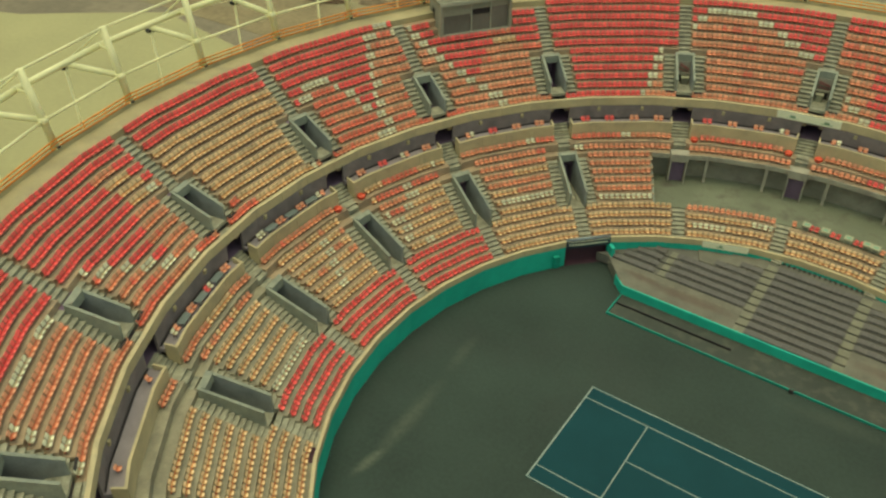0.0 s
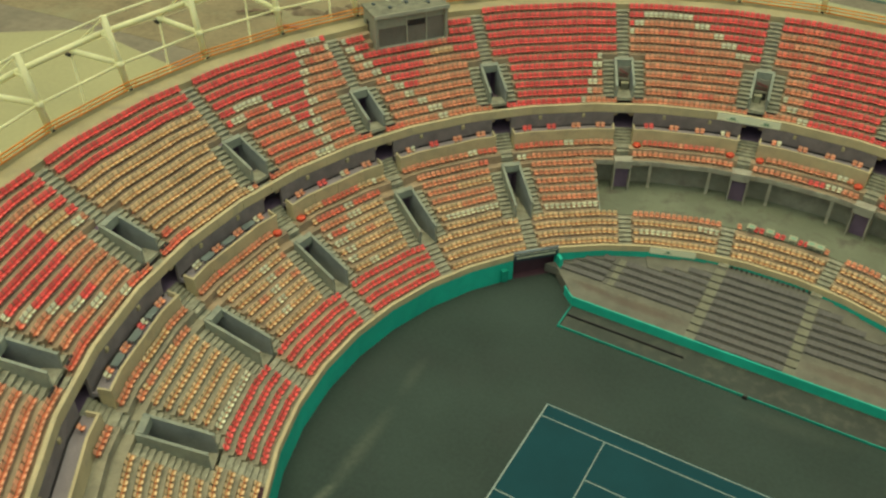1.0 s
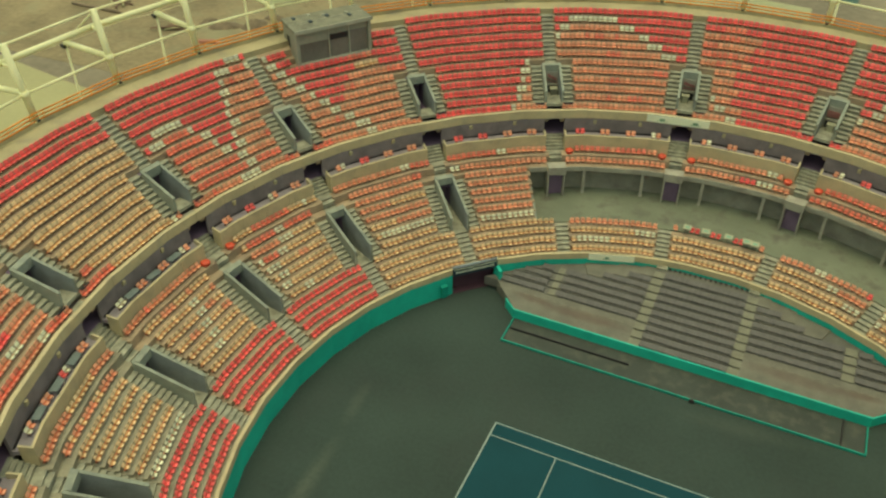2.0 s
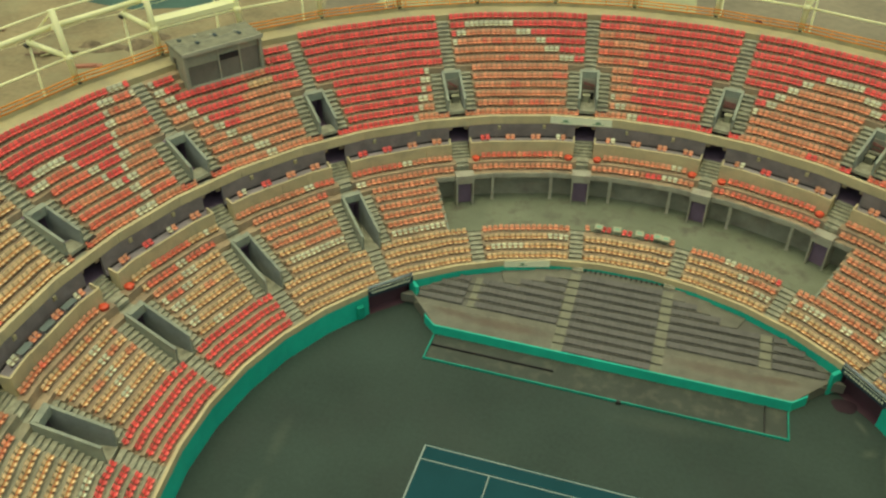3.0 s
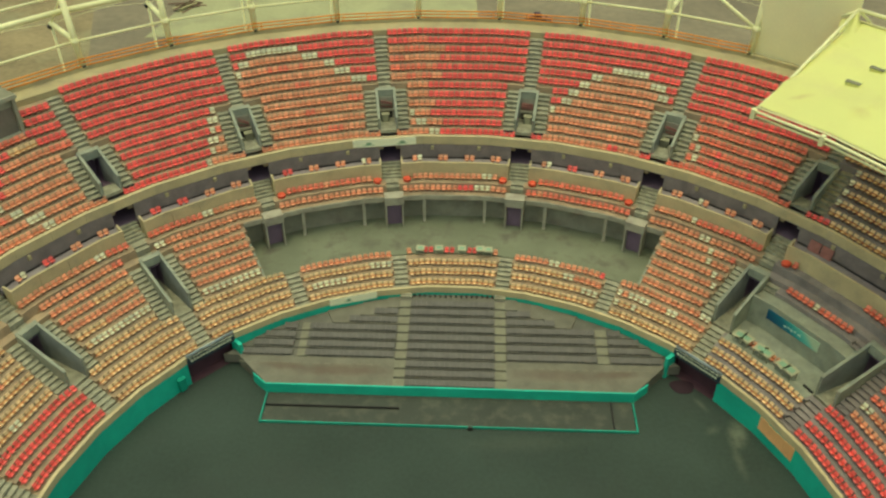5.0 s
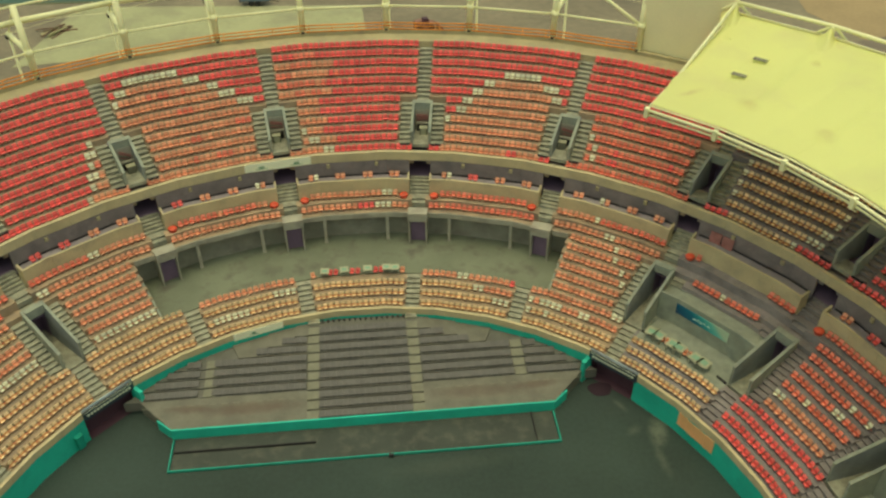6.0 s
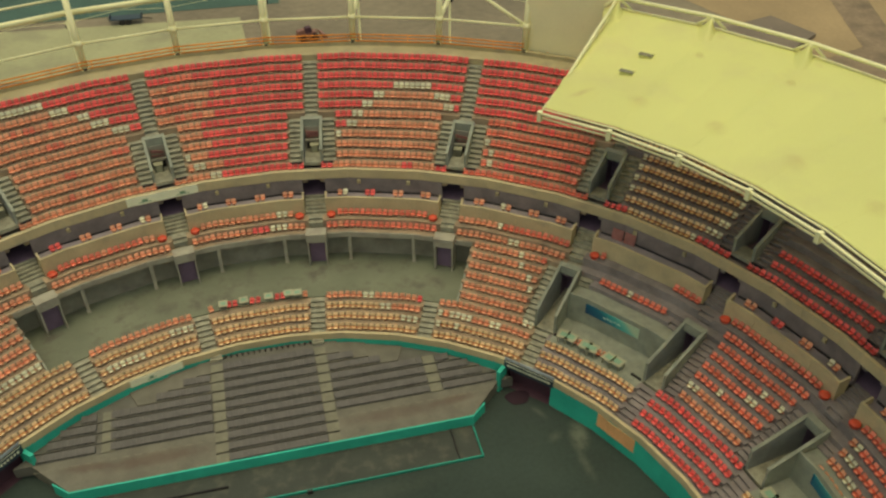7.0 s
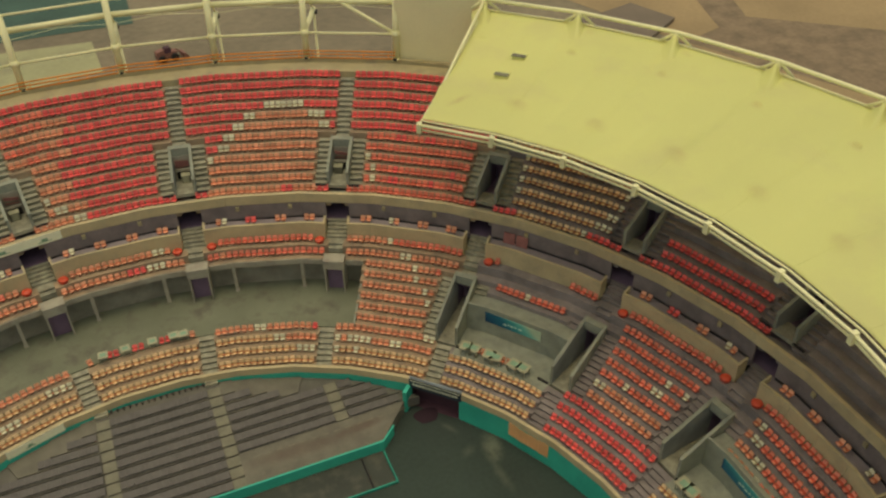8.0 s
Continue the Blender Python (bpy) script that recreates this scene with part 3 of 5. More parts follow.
def fade(a, i, salt):
    """A slow wave of wear over a block, 0 to 1."""
    return 0.5 + 0.5 * noise.noise(Vector((a * 0.35 + salt, i * 0.8, salt * 1.7))) + rnd.uniform(-0.13, 0.13)


SHORT = {"r": "red", "v": "vermilion", "o": "orange", "t": "tan", "w": "white"}
# colours along a row from the larger angle to the smaller: a letter and the share of the row where that run ends
UPPER_RUNS = {
    198: {9: "r.68 o.86 r", 8: "r.72 t.9 r", 7: "r.74 t.93 r", 6: "r.75 t.9 w.95 o", 5: "w.03 r.72 o", 4: "v.06 w.2 r.66 o", 3: "o.2 w.33 r.62 o", 2: "o.36 w.48 r.64 o", 1: "o.5 w.64 o", 0: "v.4 o.7 w.78 o"},
    180: {1: "v.12 t", 0: "v.3 t.9 w.94 o"},
    162: {11: "r.845 w.96 r", 10: "r.76 w.85 v.96 w", 9: "r.73 w.77 o", 8: "r.70 w.77 o", 7: "r.11 w.34 r.69 w.73 o", 6: "r.05 w.14 v.35 w.385 r.65 w.69 o", 5: "v.36 w.46 r.67 w.77 o",
          4: "v.42 w.48 r.64 w.7 o", 3: "o.47 w.53 r.63 w.7 o", 2: "v.53 w.67 o", 1: "v.58 w.7 v", 0: "o.47 w.65 o"},
    144: {10: "w.05 r", 9: "w.07 r", 8: "o.04 w.11 r.6 o.78 r", 7: "o.07 w.14 r.62 t.8 r", 6: "o.13 w.21 r.55 o.85 v", 5: "o.09 w.18 r.5 o", 4: "o.18 w.24 r.42 o", 3: "o.24 w.34 o", 2: "o.34 w.46 o", 1: "o.44 w.56 o", 0: "v.15 o.5 w.58 o"},
    126: {5: "r.93 w", 4: "r.88 w", 3: "r.87 w.95 v", 2: "r.84 w.94 o", 1: "r.82 w.91 o", 0: "r.66 w.72 o"},
    108: {11: "r", 10: "r.1 w.48 r", 9: "r.03 w.1 o.48 w.59 r", 8: "w.03 o.63 w.7 r", 7: "o.7 w.81 r", 6: "o.81 w.91 r"},
    90: {10: "r.15 v.3 r", 5: "o.2 r", 4: "o.2 r", 3: "o.3 r", 2: "w.06 o.22 r", 1: "o.06 w.18 o.35 r", 0: "o.27 w.35 r"},
}
LOWER_RUNS = {
    162: {11: "t.28 v.68 t.85 w.9 t", 10: "t.06 v.5 w.6 v", 9: "o.45 w.62 t", 8: "w.05 v.33 w.5 t", 7: "w.22 t.55 o.7 t", 6: "t.1 w.28 t", 5: "w.2 t", 4: "t.3 w.42 t"},
    144: {11: "o.68 w.82 v", 10: "o.86 v", 9: "o", 8: "o.5 t", 7: "o", 6: "t.4 o", 5: "t.08 w", 4: "t"},
    108: {3: "o", 2: "t.76 w", 1: "t.05 w.46 t", 0: "t"},
    72: {3: "o.4 w.5 o.92 r", 2: "t.58 w.7 o", 1: "t.8 w", 0: "t"},
    54: {11: "o.37 w.41 v", 10: "o.45 w.57 o", 9: "o.58 w.67 o.9 v", 8: "o.65 w.78 o", 7: "o.82 w.92 o", 6: "o.92 w", 5: "o", 4: "o", 3: "o.88 w", 2: "w.08 o.15 w.4 o.55 w.7 o", 1: "w.06 t.2 w.3 t", 0: "t"},
}


def in_run(runs, u):
    for word in runs.split():
        if u < float(word[1:] or 2):
            return SHORT[word[0]]


def upper_colour(mid, i, u, left):
    """u: 0 at the larger angle, 1 at the smaller; left: place in the row in seats."""
    f = fade(u * 14, i, mid)
    if i in UPPER_RUNS.get(mid, ()):
        c = in_run(UPPER_RUNS[mid][i], u)
        return "vermilion" if c == "orange" and f > 0.72 else c
    if mid > 198:
        if i == 5 and u > 0.35 and f > 0.25 or i < 5 and u < 0.1 and f > 0.42:
            return "white"
        return "red" if i >= 6 or f > 0.85 else "orange"
    if mid == 180:
        return "red" if i >= 9 else "tan"
    if mid == 108:
        return "vermilion" if f > 0.75 else "orange"
    if mid == 90:
        return "red" if i == 11 or u + rnd.gauss(0, 0.05) > 0.36 + 0.1 * f else "vermilion" if f > 0.5 else "orange"
    if mid == 72:
        white = {8: ((0.53, 0.77),), 7: ((0.39, 0.47), (0.79, 0.91)), 6: ((0.30, 0.39), (0.90, 0.97)), 5: ((0.14, 0.26),), 4: ((0.08, 0.2),), 3: ((0.0, 0.07),)}
        if any(p < u < q for p, q in white.get(i, ())):
            return "white"
        inside = {7: (0.47, 0.79), 6: (0.39, 0.9), 5: (0.26, 1), 4: (0.2, 1), 3: (0.07, 1), 2: (0, 1), 1: (0, 1), 0: (0, 1)}.get(i)
        return "orange" if inside and inside[0] < u < inside[1] and not (i == 0 and f > 0.6) else "red"
    if mid == 54:
        if i < 4 and u < 0.14 - 0.03 * abs(i - 1) and u > 0.03 * (3 - i):
            return "white"
        return "red" if i >= 6 or f > 0.66 else "vermilion"
    if mid == 36:
        if i == 0:
            return "red" if u < 0.2 or u > 0.74 else "white" if u > 0.68 else "tan"
        if u < 0.06 and 1 < i < 6 or u > 0.97 - 0.05 * (4 - i) and i < 5:
            return "white"
        return "white" if u > 0.96 else "tan" if f > 0.2 else "orange"
    return "red"


def lower_colour(mid, i, u, left):
    f = fade(u * 12, i, mid + 3)
    if i in LOWER_RUNS.get(mid, ()):
        return in_run(LOWER_RUNS[mid][i], u)
    if i < 4:
        return "red" if mid in (162, 180, 198, 18) else "tan"
    if mid >= 198:
        return "white" if mid == 198 and i == 4 and f > 0.25 else "orange" if i > 9 and f > 0.5 else "tan"
    if mid == 180:
        if i == 11:
            return "vermilion" if f > 0.62 and rnd.random() < 0.5 else "orange"
        if 5 <= i <= 9 and abs(u - 0.55 - 0.05 * (i - 7)) < 0.09:
            return "white"
        return "orange" if f > 0.58 and i > 6 else "tan"
    if mid == 126:
        if i == 4 or i == 11 and 0.5 < u < 0.62 or i in (9, 10) and u < 0.25 and f > 0.4:
            return "white"
        return "vermilion" if i == 11 and u < 0.5 and f > 0.4 else "orange"
    if mid == 108:
        return "vermilion" if i == 11 and f > 0.4 else "orange"
    if mid == 90:
        return "red" if i == 10 and 0.5 < u < 0.66 else "white" if 0.68 < u < 0.86 and f > 0.35 else "orange"
    if mid == 72:
        return "vermilion" if f > 0.35 else "orange"
    if mid == 36:
        return "white" if abs(u - 0.47) < 0.03 else "vermilion"
    if mid == 18:
        if abs(i - 5 - 3.4 * u) < 0.55 and left % 4 < 2:
            return "white"
        return "orange" if i < 6 else "vermilion"
    turn = {11: 0.06, 10: 0.09, 9: 0.16, 8: 0.30, 7: 0.42}.get(i, 0.5)
    return "white" if abs(u - turn) < 0.055 and i > 6 else "orange" if u < turn else "vermilion"


def seat_row(tier, mid, i, a0, a1, colours, label, skip=None):
    """One row of separate moulded seats between two angles."""
    r = (low_r(i) if tier == "low" else up_r(i)) + 0.50
    z = low_z(i) if tier == "low" else up_z(i)
    count = int(math.radians(a1 - a0) * r / PITCH)
    if count < 1:
        return
    places = [((j + 0.5) / count, a1 + (a0 - a1) * (j + 0.5) / count, j) for j in range(count)]
    places = [p for p in places if not (skip and skip(p[0], p[1]))]
    if not places:
        return
    reach = (a1 - a0) / count / 2
    row, last = None, None
    for k, (u, a, j) in enumerate(places):
        if row is None or j != last + 1:
            end = k
            while end + 1 < len(places) and places[end + 1][2] == places[end][2] + 1:
                end += 1
            beam = Solid().wedge(r + 0.03, r + 0.12, places[end][1] - reach, a + reach, z + 0.255, z + 0.335)
            row = thing("bench", beam, M_SEATBEAM, label, "bench", "rows of the lower tier" if tier == "low" else "rows of the upper tier")
        last = j
        colour = colours(mid, i, u, j)
        seat = new("seat", (SEAT if tier == "low" or mid < 40 else SEAT_BROAD)[colour])
        seat.parent = row
        seat.matrix_basis = Matrix.Translation(pol(r, a, z)) @ pose(0, 0, 0, rnd.gauss(0, 0.6), rnd.gauss(0, 1.5), bay_middle(a) + OFF + rnd.gauss(0, 1.4))


# round bins at the ends of the top row of the lower tier: L at the larger angle, R at the smaller
BIN_ENDS = {0: "L", 18: "LR", 36: "L", 72: "LR", 90: "LR", 108: "LR", 162: "L", 180: "R"}


def litter_bin(a, r, z):
    """A squat round bin with a domed lid."""
    m = Matrix.Translation(pol(r, a, z))
    ob = holder("litter_bin", m, "bright orange round litter bin with a domed lid", "bin", "litter bins")

    def turned(profile):
        s, n = Solid(), 16
        for rad, h in profile:
            s.v += [tuple(m @ Vector((rad * math.cos(math.tau * j / n), rad * math.sin(math.tau * j / n), h))) for j in range(n)]
        for q in range(len(profile) - 1):
            s.f += [(q * n + j, q * n + (j + 1) % n, q * n + n + (j + 1) % n, q * n + n + j) for j in range(n)]
        s.f += [tuple(range(n)), tuple(range((len(profile) - 1) * n, len(profile) * n))]
        return s

    part("tub", turned([(0.30, 0.0), (0.35, 0.06), (0.39, 0.24), (0.41, 0.25), (0.41, 0.28)]), M_BIN, ob, smooth=True)
    part("lid", turned([(0.405, 0.281), (0.39, 0.33), (0.30, 0.40), (0.15, 0.44), (0.05, 0.45)]), M_BIN, ob, smooth=True)


for k in SEEN:
    mid = SECTOR * k
    for i in range(UP_N if mid else 0):
        r = up_r(i)
        gap = 0.75 if i == 0 else 2.15 if i <= 5 else 0.68
        a0, a1 = mid - 9 + half(gap, r), mid + 9 - half(gap, r)
        skip = None
        if mid == 18 and i > 2:
            continue
        if mid == 144 and i >= 9:
            if i == 11:
                continue
            skip = lambda u, a: 138.8 < a < 149.3
        seat_row("up", mid, i, a0, a1, upper_colour, "dark red beam with worn moulded stadium seats, upper terrace", skip)
    for i in range(LOW_N):
        r = low_r(i)
        skip = None
        gap = 0.72 if i < 4 else 2.15 if i <= 9 else 0.9
        if i == 10 and (k < 3 or k > 7):
            gap = 2.0
        a0, a1 = mid - 9 + half(gap, r), mid + 9 - half(gap, r)
        if 4 <= i <= 9:
            if mid == 54:
                a1 = PLAT_A0 - 0.4
            elif mid == 126:
                a0 = PLAT_A1 + 0.4
            elif mid in (72, 90, 108):
                continue
        if mid in (36, 0):
            if 4 <= i <= 8 and mid == 36 or i == 3 or i == 10 and mid == 36:
                continue
            if i == 11 and mid == 36:
                skip = lambda u, a: 0.15 < u < 0.77
            if i == 9 and mid == 36:
                skip = lambda u, a: u < 0.1 or u > 0.93
            if mid == 0 and 4 <= i <= 6:
                continue
        if mid == 90 and i == 3 or mid == 216 and i == 10:
            continue
        if mid == 216 and i == 11:
            skip = lambda u, a: u < 0.76
        if i == 11 and mid in BIN_ENDS:
            keep, ends = skip, BIN_ENDS[mid]
            lo, hi = (a0 + half(1.0, r) if "R" in ends else a0), (a1 - half(1.0, r) if "L" in ends else a1)
            skip = lambda u, a, keep=keep, lo=lo, hi=hi: a < lo or a > hi or bool(keep and keep(u, a))
            for end, at in (("R", a0 + half(0.5, r)), ("L", a1 - half(0.5, r))):
                if end in ends:
                    litter_bin(at, r + 0.47, low_z(11))
        seat_row("low", mid, i, a0, a1, lower_colour, "dark red beam with worn moulded stadium seats, lower terrace", skip)

# ---------------------------------------------------------------- platform in the middle of the lower tier
ring("platform", [(low_r(4), 38.1, PLAT_A0 - 0.3, PLAT_A1 + 0.3, PLAT_Z - 0.3, PLAT_Z)], M_PLATFORM, "wide pale concrete platform with dark stains", "platform")
ring("platform_back_wall", [(37.95, 38.15, PLAT_A0 - 0.3, PLAT_A1 + 0.3, PLAT_Z, 6.75)], M_PLATWALL, "stained grey wall at the back of the platform", "wall")
ring("platform_end_wall", [(low_r(4), 37.95, a0, a0 + 0.3, PLAT_Z, low_z(4), low_z(10)) for a0 in (PLAT_A0 - 0.3, PLAT_A1)], M_VOM, "end wall of the platform below the terrace", "wall")
ring("platform_beam", [(36.85, 37.05, PLAT_A0, PLAT_A1, 6.62, 7.12)], M_PALEGREY, "pale concrete edge beam above the platform", "beam")
for mid in (72, 90, 108):
    for d in (-4.5, 4.5):
        m = at_angle(mid + d)
        thing("pillar", Solid().box(36.88, 37.14, -0.14, 0.14, PLAT_Z, 6.62, m).box(36.83, 37.19, -0.18, 0.18, PLAT_Z, PLAT_Z + 0.12, m), M_PALEGREY,
              "pale square concrete pillar on the platform", "pillar", "platform pillars")
for a in GATES:
    m = at_angle(a)
    ob = holder("portal", m @ Matrix.Translation((36.6, 0, PLAT_Z)), "concrete portal box with a dark block for the shade in the doorway onto the platform", "portal", "platform portals")
    for sgn in (-1, 1):
        y0, y1 = sorted((sgn * 0.72, sgn * 0.85))
        part("jamb", Solid().box(36.25, 37.94, y0, y1, PLAT_Z, 6.6, m), M_PALEGREY, ob)
    part("lintel", Solid().box(36.2, 37.3, -0.9, 0.9, 6.6, 7.45, m), M_PALEGREY, ob)
    # a solid dark block stands in for the shade inside the doorway
    part("doorway", Solid().box(36.9, 37.9, -0.715, 0.715, PLAT_Z + 0.002, 6.59, m), M_TUNNELSHADE, ob, "dark block for the shade in the doorway")

# ---------------------------------------------------------------- banner walls with a lower deck


def table_set(a, r, z, lean, size=1.0):
    m = at_angle(a) @ pose(r, 0, z, 0, 0, lean) @ Matrix.Diagonal((size, size, 1, 1))
    ob = holder("table", m, "small white table with a green top panel", "table", "deck tables")
    top = part("tabletop", Solid().box(-0.5, 0.5, -0.48, 0.48, 0.70, 0.745, m), M_TABLE, ob)
    part("inlay", Solid().box(-0.25, 0.25, -0.28, 0.28, 0.746, 0.752, m), M_TABLEGREEN, top, "green panel")
    for x in (-0.36, 0.36):
        for y in (-0.36, 0.36):
            part("leg", Solid().box(x - 0.025, x + 0.025, y - 0.025, y + 0.025, 0, 0.70, m), M_TABLE, ob)


def lone_seat(a, r, z, colour, turn, label):
    ob = new("chair", SEAT[colour])
    ob.matrix_basis = Matrix.Translation(pol(r, a, z)) @ pose(0, 0, 0, 0, 0, a + OFF + turn)
    tagged(ob, label, "chair", "loose chairs")


for mid in BANNER_SECTORS:
    top_z = 6.3
    a0, a1 = mid - 9 + half(0.95, 34.5), mid + 9 - half(0.95, 34.5)
    ring("deck", [(low_r(3), 34.6, a0, a1, low_z(3) - 0.3, low_z(3) + 0.003)], M_VOM, "grey concrete deck in front of the banner wall", "deck")
    ring("banner_wall", [(34.45, 34.65, a0, a1, low_z(3), top_z + 0.35)], M_VOM, "grey concrete wall with a banner", "wall")
    ring("upper_deck", [(34.65, low_r(9), a0 + 0.05, a1 - 0.05, 5.6, top_z)], M_VOM, "bare concrete deck above the banner wall", "deck")
    ban = ring("banner", [(34.40, 34.44, mid - 3.4, mid + 4.8, 5.2, 6.2)], M_BANNER, "printed banner fading from navy to pale aqua", "banner", kind="")
    for d, w, z0 in ((1.9, 0.30, 5.52), (1.35, 0.18, 5.60), (0.9, 0.32, 5.55), (0.3, 0.2, 5.62), (-0.3, 0.34, 5.58)):
        part("mark", Solid().wedge(34.385, 34.398, mid + d - w, mid + d + w * 0.4, z0, z0 + 0.16), M_AQUA, ban, "pale unreadable bar")
    for d, c in ((5.6, "t"), (4.4, "t"), (3.4, "o"), (1.9, "t"), (0.8, "t"), (-0.5, "o"), (-2.0, "t"), (-3.4, "t")):
        if c == "t":
            table_set(mid + d, 31.75, low_z(3), rnd.uniform(-10, 10))
        else:
            for e in (-0.45, 0.45):
                lone_seat(mid + d + e, 31.9, low_z(3), "orange", rnd.uniform(-15, 15), "orange moulded chair beside the deck tables")
for d, c in ((97.3, "o"), (95.4, "t"), (94.1, "r"), (92.3, "t"), (90.6, "r"), (88.5, "t"), (86.8, "r"), (85.5, "t"), (84.1, "t"), (82.9, "o")):
    if c == "t":
        table_set(d, 31.9, low_z(3), rnd.uniform(-8, 8), 0.8)
    else:
        for e in (-0.45, 0.45) if c == "r" else (0,):
            lone_seat(d + e, 31.9, low_z(3), "orange" if c == "o" else "red", rnd.uniform(-15, 15), "orange moulded chair at the edge of the platform")

# paired chairs in the boxes
for k in SEEN:
    for j, d in enumerate(() if k == 2 else (-5.6, 5.3) if k == 12 else (-5.6, -2.0, 1.7, 5.3)):
        mid = SECTOR * k
        c = "red" if fade(d, j, mid) > 0.66 else "orange"
        for e in (0,) if k == 12 else (-0.36, 0.36):
            lone_seat(mid + d + e, 39.35, 9.33, "white" if rnd.random() < 0.12 else c, rnd.uniform(-8, 8), "moulded chair of a pair in the boxes behind the cream wall")

for d in (5.2, 3.6):
    m = at_angle(36 + d) @ pose(39.75, 0, 9.335, 0, 14, 0)
    thing("leaning_panel", Solid().box(-0.03, 0.03, -0.5, 0.5, 0, 0.95, m).box(-0.045, -0.03, -0.42, 0.42, 0.1, 0.85, m), M_REDBOARD, "reddish-brown panel leaning on the rear wall of a box", "panel", "leaning panels")
# thin dark panel laid on the tread in place of a shaded gap
ring("tread_gap_shade", [(28.56, 28.98, 208.9, 211.6, 2.502, 2.53)], M_GATEDARK, "thin dark purplish panel for the shaded gap in the lowest tread", "hatch", kind="")

# little wing walls beside the stairs through the box wall
for a in AISLES:
    m = at_angle(a)
    for sgn in (-1, 1):
        y0, y1 = sorted((sgn * 0.95, sgn * 1.1))
        s = Solid().hexa([m @ Vector(p) for p in ((38.66, y0, 8.0), (39.6, y0, 8.0), (39.6, y1, 8.0), (38.66, y1, 8.0), (38.66, y0, 9.66), (39.6, y0, 9.85), (39.6, y1, 9.85), (38.66, y1, 9.66))])
        thing("wing_wall", s, M_BEIGE, "short cream wall beside the stairs to the boxes", "wall", "wing walls", "structure")

for k in SEEN:
    for d in (-3.2, 3.2):
        m = at_angle(SECTOR * k + d)
        thing("wall_lamp", Solid().box(39.95, 40.097, -0.15, 0.15, 10.3, 10.68, m).box(39.92, 39.95, -0.10, 0.10, 10.36, 10.62, m), M_WALK, "small tan lamp box on the wall under the upper tier", "lamp", "lamp boxes")

# boarded-up passages of the middle sectors, with stored panels and a crate
for a in GATES:
    m = at_angle(a)
    z = up_z(1)
    st = holder("board_stack", m @ Matrix.Translation((44.0, 0, z)), "stack of reddish-brown boards closing off a passage", "boards", "stored boards")
    part("back_panel", Solid().box(44.28, 44.34, -0.73, 0.73, z, z + 2.0, m), M_PALEGREY, st, "grey panel across the passage")
    tilt = {63: 8, 81: 0, 99: 14, 117: 32}[a]
    for j in range(4):
        mm = m @ pose(44.0 - 0.05 * j, 0.05 * (j % 2) - 0.02, z + 1.05 + 0.19 * j, tilt + (j - 2) * 3, -12, 0)
        part("board", Solid().box(-0.02, 0.02, -0.56, 0.56, 0, 0.16, mm), M_REDBOARD if j != 1 or a == 81 else M_BENCHAISLE, st)
    part("trestle", Solid().box(43.7, 43.78, -0.66, -0.58, z, z + 0.8, m).box(43.7, 43.78, 0.58, 0.66, z, z + 0.8, m).box(43.66, 43.8, -0.7, 0.7, z + 0.8, z + 1.0, m), M_PALEGREY, st, "pale trestle")
    # black panel added to paint the dark gap below the trestle
    part("gap", Solid().box(43.82, 43.9, -0.56, 0.56, z, z + 0.8, m), M_BLACK, st, "black panel for the shaded gap under the trestle")
    y = {63: 0.25, 81: -0.15, 99: 0.15, 117: -0.2}[a]
    crate = thing("crate", Solid().box(43.05, 43.6, y - 0.36, y + 0.36, z, z + 0.66, m), M_TABLE if a in (81, 99) else M_BENCHAISLE, "pale crate standing in a passage", "crate", "stored crates")
    part("lid", Solid().box(43.02, 43.63, y - 0.39, y + 0.39, z + 0.661, z + 0.72, m), M_TABLE, crate)
    for side in (-1, 1):
        part("batten", Solid().box(43.02, 43.049, y + side * 0.3 - 0.05, y + side * 0.3 + 0.05, z, z + 0.66, m), M_BENCHAISLE, crate)

# ---------------------------------------------------------------- bleachers beside the court
BY, BD, BZ, BH, BN = 17.75, 0.947, 0.86, 0.131, 10
ARC = 28.22


def arc_x(y):
    return math.sqrt(max(ARC ** 2 - y ** 2, 0.01))


def arc_y(x):
    return math.sqrt(ARC ** 2 - x ** 2)


ob = holder("bleacher", Matrix.Translation((0, BY, 0)), "low grey bleacher stand with rows of folded seats and pale aisles", "bleacher")
AISX = ((-4.2, 0.47), (4.25, 0.47))
SIDEX = ((-12.55, 0.48), (12.92, 0.48))
ROW_END = {3: 17.7, 4: 17.0, 5: 16.1, 6: 14.6, 7: 10.42, 8: 8.11, 9: 5.8}          # where the side rows stop
part("front_deck", Solid().box(-4.67, 4.72, BY, BY + 0.9, 0.0, BZ - 0.05), M_BENCH, ob)
for sgn, x0 in ((-1, -4.67), (1, 4.72)):
    y1, z1 = BY + 3 * BD, BZ + 3 * BH - 0.01
    p = [Vector(q) for q in ((x0, BY, 0), (sgn * 15.1, BY, 0), (sgn * 18.0, y1, 0), (x0, y1, 0), (x0, BY, BZ), (sgn * 15.1, BY, BZ), (sgn * 18.0, y1, z1), (x0, y1, z1))]
    part("wing_deck", Solid().hexa(p), M_DECK, ob)
    zd = BZ + (19.93 - BY) / (3 * BD) * (3 * BH - 0.01)
    for j in range(14):
        x = x0 + sgn * (0.9 + 0.9 * j)
        part("joint_strip", Solid().box(min(x, x + sgn * 0.55), max(x, x + sgn * 0.55), 19.91, 19.96, zd - 0.05, zd + 0.012), M_BENCHAISLE, ob, "pale strip in the deck joint")
rb = random.Random(11)


